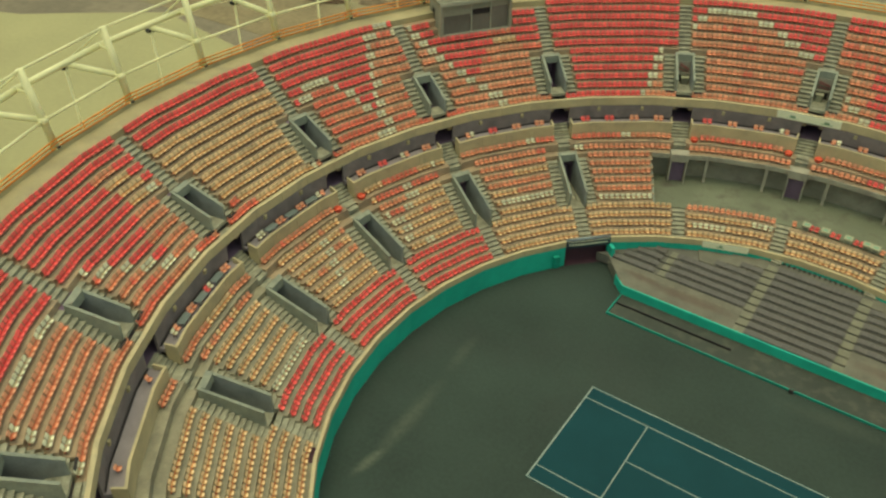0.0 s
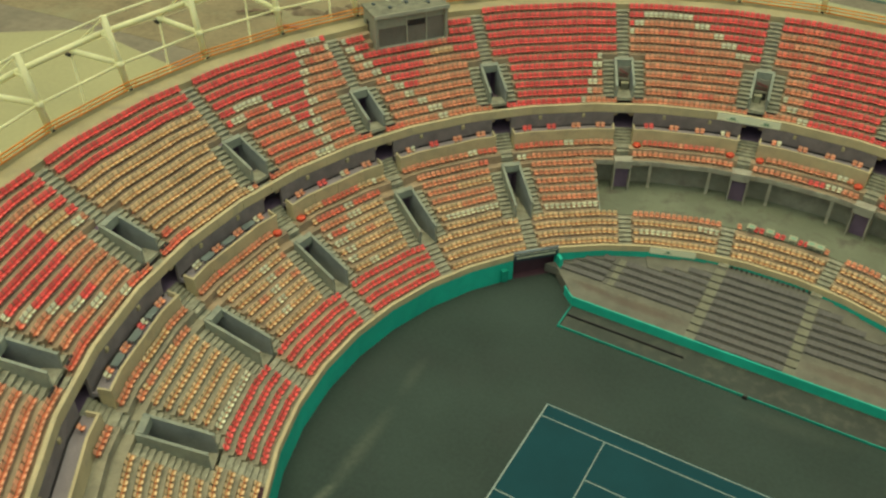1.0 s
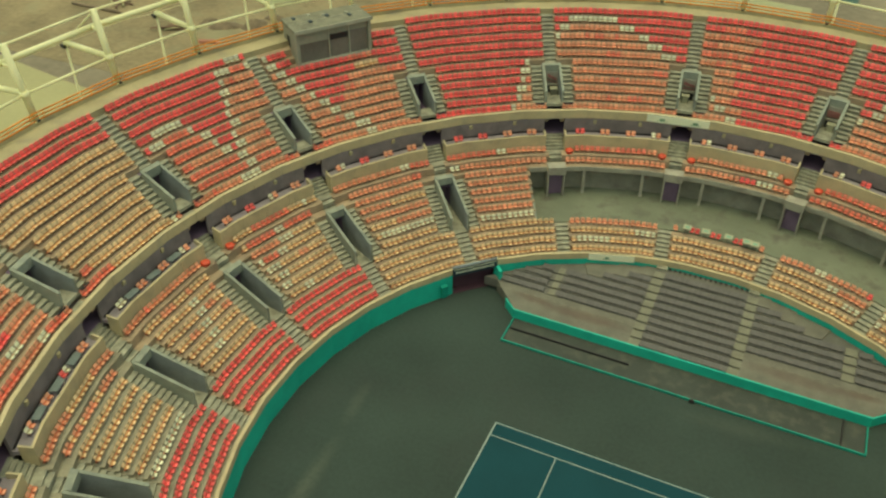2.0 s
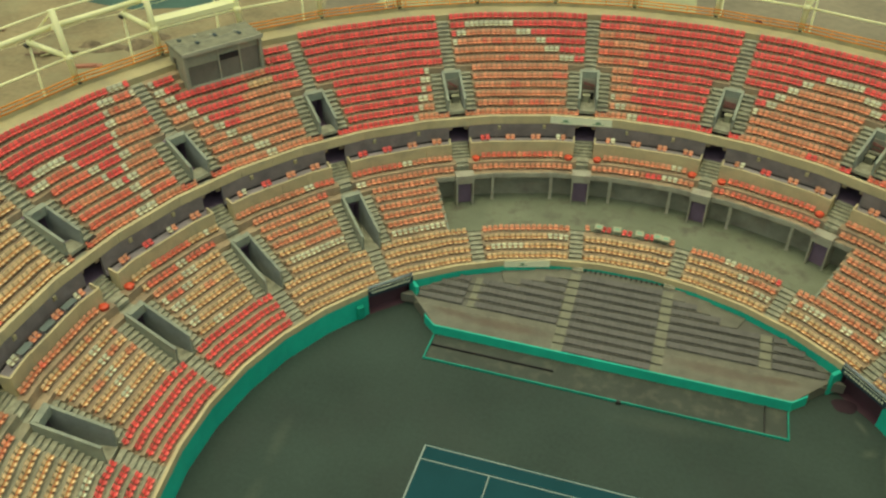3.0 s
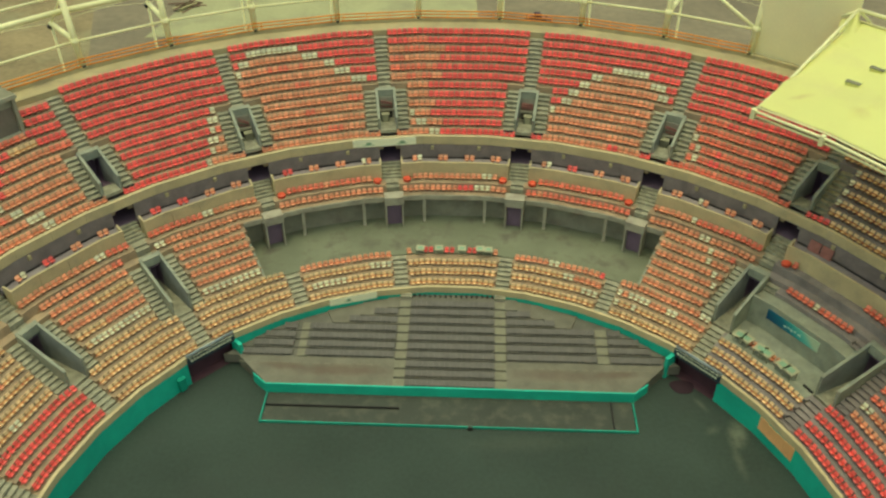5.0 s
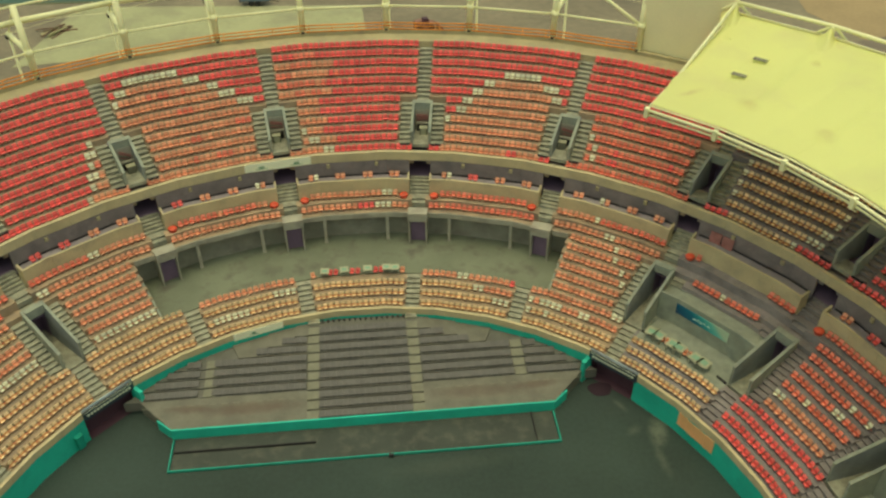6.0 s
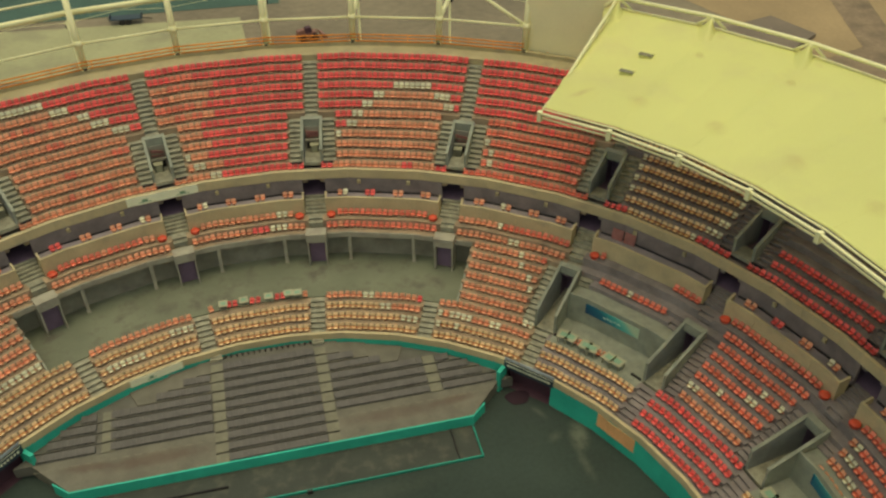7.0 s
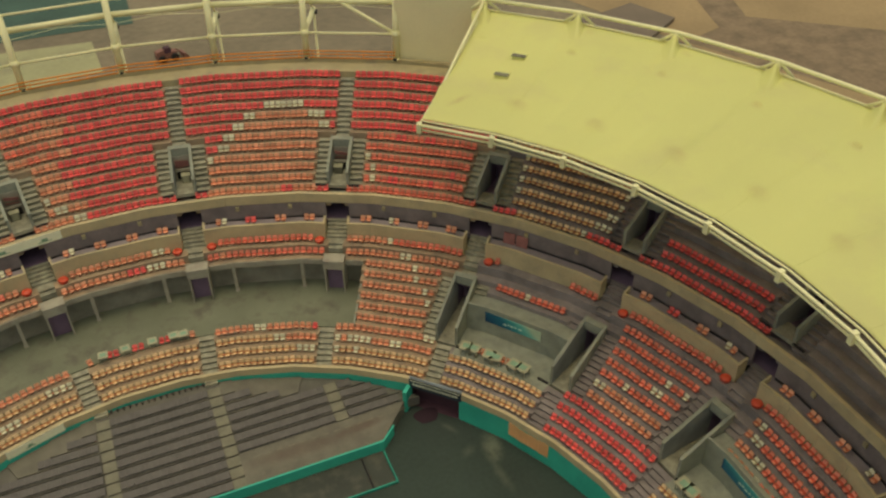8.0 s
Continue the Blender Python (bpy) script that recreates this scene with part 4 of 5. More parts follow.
def plank_row(x0, x1, y0, z):
    """A bench of low folded seats on black feet."""
    s = Solid()
    n = max(1, int((x1 - x0) / 0.46))
    w = (x1 - x0) / n
    for j in range(n):
        x = x0 + j * w
        h = rb.uniform(-0.008, 0.008)
        s.hexa([Vector(p) for p in ((x + 0.001, y0 + 0.08, z + 0.12), (x + w - 0.001, y0 + 0.08, z + 0.12), (x + w - 0.001, y0 + 0.76, z + 0.14), (x + 0.001, y0 + 0.76, z + 0.14),
                                    (x + 0.006, y0 + 0.10, z + 0.18 + h), (x + w - 0.006, y0 + 0.10, z + 0.18 + h), (x + w - 0.006, y0 + 0.72, z + 0.25 + h), (x + 0.006, y0 + 0.72, z + 0.25 + h))])
    s.box(x0 + 0.02, x1 - 0.02, y0 + 0.3, y0 + 0.5, z, z + 0.119)
    faces = len(s.f)
    for j in range(n):
        s.box(x0 + (j + 0.44) * w, x0 + (j + 0.56) * w, y0 + 0.12, y0 + 0.18, z + 0.005, z + 0.119)
    row = part("bench", s, M_BENCHSEAT, ob, "row of folded grey seats on black feet")
    row.data.materials.append(M_BLACK)
    for j in range(faces, len(s.f)):
        row.data.polygons[j].material_index = 1


for i in range(BN):
    y0, y1, z = BY + BD * i, BY + BD * (i + 1), BZ + BH * i
    if i < BN - 1:
        part("tread", Solid().box(-4.67, 4.72, y0, y1, BZ - 0.2, z), M_BENCH, ob)
        plank_row(-3.7, 3.75, y0, z)
    else:
        part("tread", Solid().prism([(-4.67, y0), (4.72, y0), (4.72, arc_y(4.72)), (2.2, arc_y(2.2)), (-2.2, arc_y(2.2)), (-4.67, arc_y(4.67))], BZ - 0.2, z), M_BENCH, ob)
        plank_row(-3.7, 3.75, y0, z)
        for j in range(16):
            x = -3.5 + 0.47 * j
            part("stud", Solid().box(x, x + 0.08, y0 + 1.45, y0 + 1.53, z, z + 0.26).box(x - 0.05, x + 0.13, y0 + 1.53, y0 + 1.57, z + 0.1, z + 0.28), M_BENCHDARK, ob, "dark bracket without its seat")
    for sgn, inner in ((-1, 4.67), (1, 4.72)) if i >= 3 else ():
        if i < 6:
            outline = [(inner, y0), (arc_x(y0), y0), (arc_x(y1), y1), (inner, y1)]
        elif i == 6:
            outline = [(inner, y0)] + [(x, arc_y(x)) for x in (arc_x(y0), 14.2, 12.6, 11.0, 9.0, 7.0)] + [(inner, arc_y(inner))]
        else:
            end = ROW_END[i]
            out = end + (0.7 if i == 7 else 0.0)
            outline = [(inner, y0), (end, y0), (out, arc_y(out)), ((out + inner) / 2, arc_y((out + inner) / 2)), (inner, arc_y(inner))]
        if sgn < 0:
            outline = [(-x, y) for x, y in reversed(outline)]
        part("tread", Solid().prism(outline, 0.3, z), M_DECK if i > 6 else M_BENCH, ob)
        for x0, x1 in {7: [(4.78, 9.0)], 8: [(4.78, 6.9)], 9: []}.get(i, [(4.78, 12.36), (13.46, ROW_END[i])]):
            plank_row(*sorted((sgn * x0, sgn * x1)), y0, z)
    for x, w in AISX + (SIDEX if 3 <= i <= 6 else ()):
        part("aisle_step", Solid().box(x - w, x + w, y0 + 0.02, y1 - 0.04, z + 0.004, z + 0.075), M_BENCHAISLE, ob, "pale cream step")
for x in (-4.2, 4.25):
    s = Solid()
    for j in range(5):
        s.box(x - 0.5, x + 0.5, 27.5 + 0.2 * j, 28.2, 1.9, 2.3 + 0.1 * j)
    part("top_step", s, M_STAIR, ob)

front = thing("bleacher_front_wall", Solid().box(-15.15, 15.15, BY - 0.16, BY - 0.003, 0, 1.0), M_GREEN, "green panel wall in front of the bleacher", "wall", kind="structure")
for sgn in (-1, 1):
    d = Vector((sgn * 1.25, 1.1, 0))
    p, q = Vector((sgn * 15.15, BY - 0.16, 0)), Vector((sgn * 0.0, 0.16, 0))
    z = Vector((0, 0, 1.0))
    s = Solid().hexa([p, p + d, p + d + q, p + q, p + z, p + d + z, p + d + q + z, p + q + z])
    thing("bleacher_wing_wall", s, M_GREEN, "green panel at the end of the bleacher wall", "wall", kind="structure")

# the low enclosure in front of it
enc = holder("enclosure", Matrix.Translation((0, 14.3, 0)), "low green-edged enclosure on the floor before the bleacher", "enclosure")
part("front_rail", Solid().box(-15.1, 15.1, 14.31, 14.42, 0, 0.2), M_GREENDARK, enc)
for sgn in (-1, 1):
    x0, x1 = sorted((sgn * 15.1, sgn * 14.99))
    part("side_rail", Solid().box(x0, x1, 14.42, 17.55, 0, 0.2), M_GREENDARK, enc)
part("inner_wall", Solid().box(-14.9, -4.0, 16.1, 16.2, 0, 0.2), M_BLACK, enc, "dark low board")
part("cross_board", Solid().box(13.2, 13.28, 14.45, 17.5, 0, 0.2), M_BLACK, enc, "dark low board")
part("floor_strip", Solid().box(-14.95, 14.95, 14.43, 17.58, 0.002, 0.008), M_ENCL, enc)
thing("floor_box", Solid().box(1.6, 2.0, 14.1, 14.3, 0, 0.3), M_BLACK, "small black box beside the enclosure", "box")

# ---------------------------------------------------------------- gates to the arena floor
for c, side in ((44.0, 1), (135.2, -1)):
    m = at_angle(c - OFF)
    ob = holder("arena_gate", m @ Matrix.Translation((28.4, 0, 0)), "open gateway in the green wall with a dark board above", "gate", "arena gates")
    w = 2.13
    # shallow box whose near-black red holds the shade of a deeper opening
    part("recess", Solid().box(29.0, 29.2, -w, w, 0, 1.98, m).box(28.55, 29.2, -w - 0.15, -w, 0, 1.98, m).box(28.55, 29.2, w, w + 0.15, 0, 1.98, m).box(28.3, 29.2, -w - 0.15, w + 0.15, 1.98, 2.1, m).box(28.2, 29.0, -w, w, 0.002, 0.012, m), M_GATEDARK, ob, "shallow recess in a dark reddish shade tone")
    board = part("board", Solid().box(28.12, 28.2, -w - 0.1, w + 0.1, 2.12, 2.95, m), M_BOARD, ob, "dark blue-grey board with pale marks")
    for j in range(14):
        y = -1.9 + 0.28 * j
        part("mark", Solid().box(28.105, 28.118, y, y + 0.17, 2.42, 2.62, m), M_SIGN, board, "pale unreadable bar")
    part("edge_strip", Solid().box(28.105, 28.118, -w, w, 2.84, 2.90, m), M_SIGN, board, "pale strip")
    for z in (3.02, 3.16):
        part("rail", Solid().tube([m @ Vector((28.25, -w - 0.1, z)), m @ Vector((28.25, w + 0.1, z))], 0.055), M_RAILGREY, ob, "grey steel rail", True)
    y = side * (w + 0.12)
    part("green_return", Solid().box(27.25, 28.4, y - 0.16, y + 0.16, 0, 2.25, m), M_GREEN, ob, "green panel return")

s = Solid()
pts = [(19.45 + 1.0 * math.cos(t) * (1 + 0.12 * math.sin(3 * t)), 19.5 + 0.85 * math.sin(t) * (1 + 0.1 * math.cos(2 * t))) for t in [math.tau * j / 20 for j in range(20)]]
s.add([(x, y, 0.001) for x, y in pts] + [(19.45 + (x - 19.45) * 0.94, 19.5 + (y - 19.5) * 0.94, 0.05) for x, y in pts],
      [tuple(range(20, 40)), tuple(range(19, -1, -1))] + [(j, (j + 1) % 20, 20 + (j + 1) % 20, 20 + j) for j in range(20)])
thing("floor_mat", s, M_MAT, "dark purplish oval mat on the floor before a gate", "mat")

thing("wall_cabinet", Solid().box(27.85, 28.24, -0.3, 0.3, 0.25, 1.45, at_angle(141.5)).box(27.83, 28.24, -0.33, 0.33, 1.45, 1.52, at_angle(141.5)), M_GREENDARK, "small green cabinet fixed to the arena wall", "cabinet")

# ---------------------------------------------------------------- boards on the parapets
for a0, a1, r, z0, z1 in ((95.4, 104.0, 40.05, 10.9, 11.70), (103.8, 112.5, 28.19, 2.2, 2.9)):
    b = ring("sign_board", [(r - 0.03, r, a0, a1, z0, z1)], M_SIGN, "pale advertising board on the parapet", "sign", kind="")
    s = Solid()
    for q in (0.22, 0.75) if r > 30 else (0.6,):
        am = a0 + (a1 - a0) * q
        s.wedge(r - 0.036, r - 0.031, am - 0.35, am + 0.35, z0 + 0.22, z0 + 0.46).wedge(r - 0.036, r - 0.031, am - 0.8, am + 0.8, z0 + 0.16, z0 + 0.22)
    part("emblem", s, M_SIGNGREEN, b, "dark green emblem")
for j in range(4):
    ring("orange_panel", [(WALL_R - 0.05, WALL_R - 0.003, 23.4 + 1.83 * j, 23.4 + 1.83 * j + 1.79, 0.9 + 0.03 * (j % 2), 2.25 - 0.04 * (j % 3))], M_ORANGEPANEL, "worn orange panel fixed on the green wall", "panel", kind="")

# ---------------------------------------------------------------- commentary booth
bm_ = at_angle(144.1 - OFF) @ Matrix.Translation((0, 0, -0.4))
ob = holder("commentary_booth", bm_ @ Matrix.Translation((49, 0, 16.4)), "grey concrete commentary booth with a dark strip window", "booth")
hw = 3.85
part("plinth", Solid().box(48.15, 51.2, -hw + 0.15, hw - 0.15, 15.9, 16.75, bm_), M_BOOTH, ob)
part("floor_slab", Solid().box(47.7, 51.2, -hw, hw, 16.75, 17.0, bm_), M_BOOTHLIGHT, ob, "paler edge slab")
for sgn in (-1, 1):
    y0, y1 = sorted((sgn * hw, sgn * (hw - 0.3)))
    wall = part("side_wall", Solid().box(47.72, 49.6, y0, y1, 17.0, 20.15, bm_).box(50.6, 51.2, y0, y1, 17.0, 20.15, bm_).box(49.6, 50.6, y0, y1, 19.2, 20.15, bm_), M_BOOTH, ob)
    # the doorway's inner shade is a solid black fill
    part("side_door", Solid().box(49.62, 50.58, y0 + 0.1, y1 - 0.1, 17.0, 19.19, bm_), M_BLACK, wall, "black fill for the shade in the side doorway")
part("back_wall", Solid().box(51.0, 51.2, -hw + 0.3, hw - 0.3, 17.0, 20.15, bm_), M_BOOTH, ob)
booth_roof = part("roof", Solid().box(47.6, 51.35, -hw - 0.12, hw + 0.12, 20.15, 20.4, bm_), M_BOOTHROOF, ob)
part("roof_edge", Solid().box(47.52, 47.598, -hw - 0.14, hw + 0.14, 20.1, 20.45, bm_), M_BOOTHLIGHT, booth_roof, "paler roof edge")
glazing = part("glazing", Solid().box(48.05, 48.09, -hw + 0.3, hw - 0.3, 17.0, 20.14, bm_), M_GLASS, ob, "dark glazing")
part("blind", Solid().box(47.98, 48.04, 0.55, hw - 0.32, 18.9, 20.1, bm_), M_BOOTH, glazing, "grey blind")
part("blind", Solid().box(47.98, 48.04, -hw + 0.32, 0.5, 19.35, 20.1, bm_), M_BOOTH, glazing, "grey blind")
for y in (-hw + 0.1, -1.6, 0.5, hw - 0.1):
    part("mullion", Solid().box(47.9, 47.978, y - 0.06 if abs(y) < 3 else y - 0.11, y + 0.06 if abs(y) < 3 else y + 0.11, 17.003, 20.12, bm_), M_BOOTHLIGHT, glazing, "pale mullion")
# black panel before the glass paints the shaded inside of an open window
part("opening", Solid().box(47.98, 48.04, -1.5, 0.45, 18.75, 19.33, bm_), M_BLACK, glazing, "black panel for the shade inside an open window")
for y, x, w, pale in ((-2.4, 48.8, 0.5, 0), (-2.3, 49.5, 0.3, 1), (-0.4, 49.6, 0.6, 0), (-0.1, 50.0, 0.25, 1), (1.6, 49.0, 0.45, 0), (1.2, 50.6, 0.35, 1), (2.8, 50.4, 0.4, 0)):
    part("roof_fitting", Solid().box(x, x + w, y, y + 0.3, 20.402, 20.52, bm_), M_BOOTHLIGHT if pale else M_BOARD, booth_roof, "small pale roof fitting" if pale else "small dark roof fitting")
part("roof_seam", Solid().box(49.4, 49.48, -hw, hw, 20.402, 20.425, bm_), M_BOOTH, booth_roof)
ring("rear_beam", [(52.75, 54.1, 139.6, 148.4, 20.9, 21.4)], M_STEEL, "broad cream beam behind the booth", "beam")

# ---------------------------------------------------------------- steel ring and rails outside
POSTS = [4.5 + 9 * j for j in range(40)]
RB, ZB, RC, ZC, RT, ZT = 54.6, 22.95, 52.85, 20.65, 53.55, 24.7
RN, ZN = 59.8, 20.1          # outer joint of each bay


def truss_bay(p):
    """One post with the tubes that run from it to the next."""
    q = p + 9
    ob = holder("ring_truss", at_angle(p) @ Matrix.Translation((52.4, 0, 18.45)), "cream tubular steel post and ring truss of the roof edge", "truss", "ring truss bays")
    m = at_angle(p)
    post = part("post", Solid().tube([pol(52.4, p, 18.4), pol(RT, p, ZT + 0.1)], 0.29, 10), M_STEEL, ob, smooth=True)
    part("base_plate", Solid().box(52.05, 52.75, -0.3, 0.3, 18.45, 18.52, m), M_STEEL, post)
    part("top_tube", Solid().tube([pol(RT, p, ZT), pol(RT, q, ZT)], 0.11), M_STEEL, ob, smooth=True)
    part("main_tube", Solid().tube([pol(RB, p, ZB), pol(RB, q, ZB)], 0.26, 10), M_STEEL, ob, smooth=True)
    part("mid_tube", Solid().tube([pol(RC, p, ZC), pol(RC, q, ZC)], 0.12), M_STEEL, ob, smooth=True)
    node = pol(RN, p, ZN)
    part("outrigger", Solid().tube([pol(52.75, p, 20.75), node], 0.25, 8), M_STEEL, ob, smooth=True)
    part("outer_leg", Solid().tube([node, pol(RN + 0.1, p, 0.0)], 0.12, 6), M_STEEL, ob, smooth=True)
    part("node_box", Solid().box(RN - 0.1, RN + 0.5, -0.3, 0.3, ZN - 0.5, ZN - 0.22, m), M_BLACK, ob, "dark joint plate")
    part("collar", Solid().tube([pol(52.78, p, 20.35), pol(52.84, p, 20.95)], 0.36, 10), M_STEEL, post, smooth=True)
    part("base_bolts", Solid().box(51.98, 52.3, -0.16, 0.16, 18.452, 18.58, m), M_BLACK, post, "dark foot bolt")
    part("link", Solid().tube([pol(RB, p, ZB), pol(RT - 0.3, p, ZB)], 0.12, 6), M_STEEL, ob, smooth=True)
    part("brace", Solid().tube([node, pol(RT, p, ZT - 0.1)], 0.08, 6), M_STEEL, ob, smooth=True)
    for u, v in ((node, pol(RB, q, ZB)), (pol(RN, q, ZN), pol(RB, p, ZB))):
        part("tie_rod", Solid().tube([u, v], 0.022, 5), M_STEEL, ob)
    if p == 58.5:
        part("end_brace", Solid().tube([pol(RB, 64.2, ZB), pol(RC, p, ZC)], 0.17, 8), M_STEEL, ob, smooth=True)


for p in POSTS:
    if 58 < p < 235:
        truss_bay(p)
for j in range(40):
    a0 = 4.5 + 9 * j
    if not 58 < a0 < 235:
        continue
    ob = holder("railing", at_angle(a0) @ Matrix.Translation((52.2, 0, 18.45)), "orange pipe railing on the walkway kerb", "railing", "walkway railings")
    pts = lambda z: [pol(52.22, a0 + e, z) for e in (0.02, 2, 4, 6, 8.98)]
    for z in (18.53, 18.86, 19.18):
        part("rail", Solid().tube(pts(z), 0.065, 6), M_RAIL, ob, smooth=True)
    for e in (0.7, 3.2, 5.8, 8.3):
        part("rail_post", Solid().tube([pol(52.22, a0 + e, 18.45), pol(52.22, a0 + e, 19.18)], 0.035, 6), M_RAIL, ob)

# ---------------------------------------------------------------- membrane roof
ring("screen_wall", [(52.9, 53.1, 49.6, 58.6, 18.0, 27.0)], M_SCREEN, "tall plain beige screen beside the roof", "screen")
CA0, CA1 = -36.0, 49.6
roof = holder("membrane_roof", at_angle(20) @ Matrix.Translation((43, 0, 18)), "cream-white tensioned membrane roof over the stand", "roof")


MASTS = [49.5 - 9 * j for j in range(10)]
R_FRONT, R_REAR = 35.0, 52.1


def roof_z(a, u):
    """Height of the membrane: it rises to the rear, sags between the masts, is creased along them and pushed up near the front."""
    off = a % 9 - 4.5
    r = R_FRONT + (R_REAR - R_FRONT) * u
    away = radians(off) * r
    z = 22.45 + 1.35 * u - 0.30 * math.sin(math.pi * u) * (off / 4.5) ** 2
    z += 0.22 * math.exp(-((r - 38.9) / 0.8) ** 2 - (away / 0.8) ** 2)
    z -= 0.10 * math.exp(-(away / 0.35) ** 2) * min(1.0, max(0.0, (r - 39.5) / 2))
    z -= 0.16 * math.exp(-((r - 47.9) / 0.9) ** 2 - ((away + 0.95) / 0.9) ** 2)
    return z


def on_roof(r, a, up=0.0):
    return pol(r, a, roof_z(a, (r - R_FRONT) / (R_REAR - R_FRONT)) + up)


def cloth(name, s, parent, label=""):
    ob = part(name, s, M_MEMBRANE, parent, label, True)
    thick = ob.modifiers.new("thickness", "SOLIDIFY")
    thick.thickness = 0.04
    return ob


s = Solid()
NA, NR = 380, 46
for i in range(NA + 1):
    a = CA0 + (CA1 - CA0) * i / NA
    for j in range(NR + 1):
        u = j / NR
        s.v.append(tuple(pol(R_FRONT + (R_REAR - R_FRONT) * u, a, roof_z(a, u))))
for i in range(NA):
    for j in range(NR):
        k = i * (NR + 1) + j
        s.f.append((k, k + 1, k + NR + 2, k + NR + 1))
cloth("membrane", s, roof)
KINKS = [CA0] + [4.5 + 9 * j for j in range(-4, 5)] + [CA1]
for rr, zz, rad in ((34.30, 22.30, 0.12), (34.72, 22.46, 0.07), (34.35, 21.93, 0.08)):
    part("edge_tube", Solid().tube([pol(rr, a, zz) for a in KINKS], rad, 8), M_STEEL, roof, smooth=True)
for rr, zz, rad in ((52.2, 23.86, 0.09), (52.75, 23.6, 0.07)):
    part("back_tube", Solid().tube([pol(rr, a, zz) for a in KINKS], rad, 6), M_STEEL, roof, smooth=True)
part("ridge_tube", Solid().tube([pol(52.25, a, 24.74) for a in KINKS], 0.17, 8), M_STEEL, roof, smooth=True)
part("end_tube", Solid().tube([pol(39.6, CA1, 22.62), pol(52.25, CA1, 24.72)], 0.13, 8), M_STEEL, roof, smooth=True)
part("end_edge", Solid().tube([pol(34.4, CA1, 22.42), pol(39.6, CA1, 22.72), pol(52.2, CA1, 23.75)], 0.06, 6), M_STEEL, roof, smooth=True)
for r in (43.5, 47.5, 50.4):
    u = (r - 39.6) / 12.65
    part("end_strut", Solid().tube([pol(r, CA1, 22.62 + 2.1 * u), pol(r, CA1 - 0.02, 22.62 + 1.13 * (r - 39.6) / 12.6)], 0.05, 6), M_STEEL, roof, smooth=True)
for a in MASTS:
    mast = part("mast", Solid().tube([pol(52.3, a, 18.4), pol(52.25, a, 24.8)], 0.2, 8), M_STEEL, roof, smooth=True)
    part("mast_leg", Solid().tube([pol(52.2, a, 24.75), pol(52.2, a + 1.3, 23.86)], 0.13, 8), M_STEEL, mast, smooth=True)
    part("mast_leg", Solid().tube([pol(52.2, a, 24.75), pol(52.5, a - 1.35, 23.8)], 0.13, 8), M_STEEL, mast, smooth=True)
    # the sheet is drawn up to the mast in a flared cone
    s = Solid()
    feet = ((52.05, 1.2), (51.2, 1.05), (50.3, 0.75), (49.3, 0.2), (48.3, -0.55), (47.75, -1.05), (48.0, -1.6), (49.2, -1.5), (50.6, -1.15), (52.05, -0.75))
    top, rings = Vector((51.95, 0.0, 24.78)), 6
    for q in range(rings + 1):
        t = 0.06 + 0.94 * q / rings
        for r, d in feet:
            foot = roof_z(a + d, (r - R_FRONT) / (R_REAR - R_FRONT)) - 0.06
            rr, dd = top.x + (r - top.x) * t, d * t
            s.v.append(tuple(pol(rr, a + dd, top.z + (foot - top.z) * (1 - (1 - t) ** 1.8))))
    m = len(feet)
    for q in range(rings):
        s.f += [(q * m + j, q * m + j + 1, q * m + m + j + 1, q * m + m + j) for j in range(m - 1)]
    cloth("mast_cone", s, roof, "cream fabric drawn up to the mast")
    part("bracket", Solid().box(34.1, 34.5, -0.16, 0.16, 21.7, 22.48, at_angle(a + 0.1)), M_STEEL, roof)
    part("seam", Solid().tube([on_roof(35.05 + 13.5 * u / 12, a, -0.004) for u in range(13)], 0.018, 5), M_MEMBRANE, roof, "welded seam", True)
    part("cup", Solid().tube([on_roof(47.75, a - 1.15, -0.02), on_roof(47.7, a - 1.15, 0.07)], 0.34, 12), M_MEMBRANE, roof, "pale membrane cup")
spots = []
for a in MASTS[1:8]:
    for r, d, size, much in ((38.8, 0.0, 1.5, 0.5), (47.6, -1.15, 1.0, 0.5), (51.3, -1.5, 0.9, 0.4)):
        place = pol(r, a + d, 0)
        spots.append((place.x, place.y, size, size * 0.7, a + 60, much))
place = pol(38.3, 46.8, 0)
spots.append((place.x, place.y, 1.8, 0.5, 20, 0.8))
smudges(M_MEMBRANE, (0.62, 0.52, 0.20), spots, 0.05, 0.55)
for a, r in ((43.67, 45.7), (44.13, 42.7)):
    m = at_angle(a)
    z = roof_z(a, (r - R_FRONT) / (R_REAR - R_FRONT))
    hatch = part("hatch", Solid().box(r - 0.45, r + 0.45, -0.5, 0.5, z - 0.1, z + 0.2, m), M_MEMBRANE, roof, "pale roof hatch")
    part("hatch_lid", Solid().box(r - 0.5, r - 0.05, -0.55, 0.55, z + 0.202, z + 0.26, m), M_BOOTHROOF, hatch, "dark lid")

# ---------------------------------------------------------------- beyond the stadium


def patch(name, corners, z, mat, label, category):
    """A flat paved or planted area on the ground, a few centimetres thick."""
    n = len(corners)
    s = Solid().add([(x, y, z) for x, y in corners] + [(x, y, -0.03) for x, y in corners],
                    [tuple(range(n)), tuple(range(2 * n - 1, n - 1, -1))] + [(i, n + i, n + (i + 1) % n, (i + 1) % n) for i in range(n)])
    thing(name, s, mat, label, category, kind="structure")


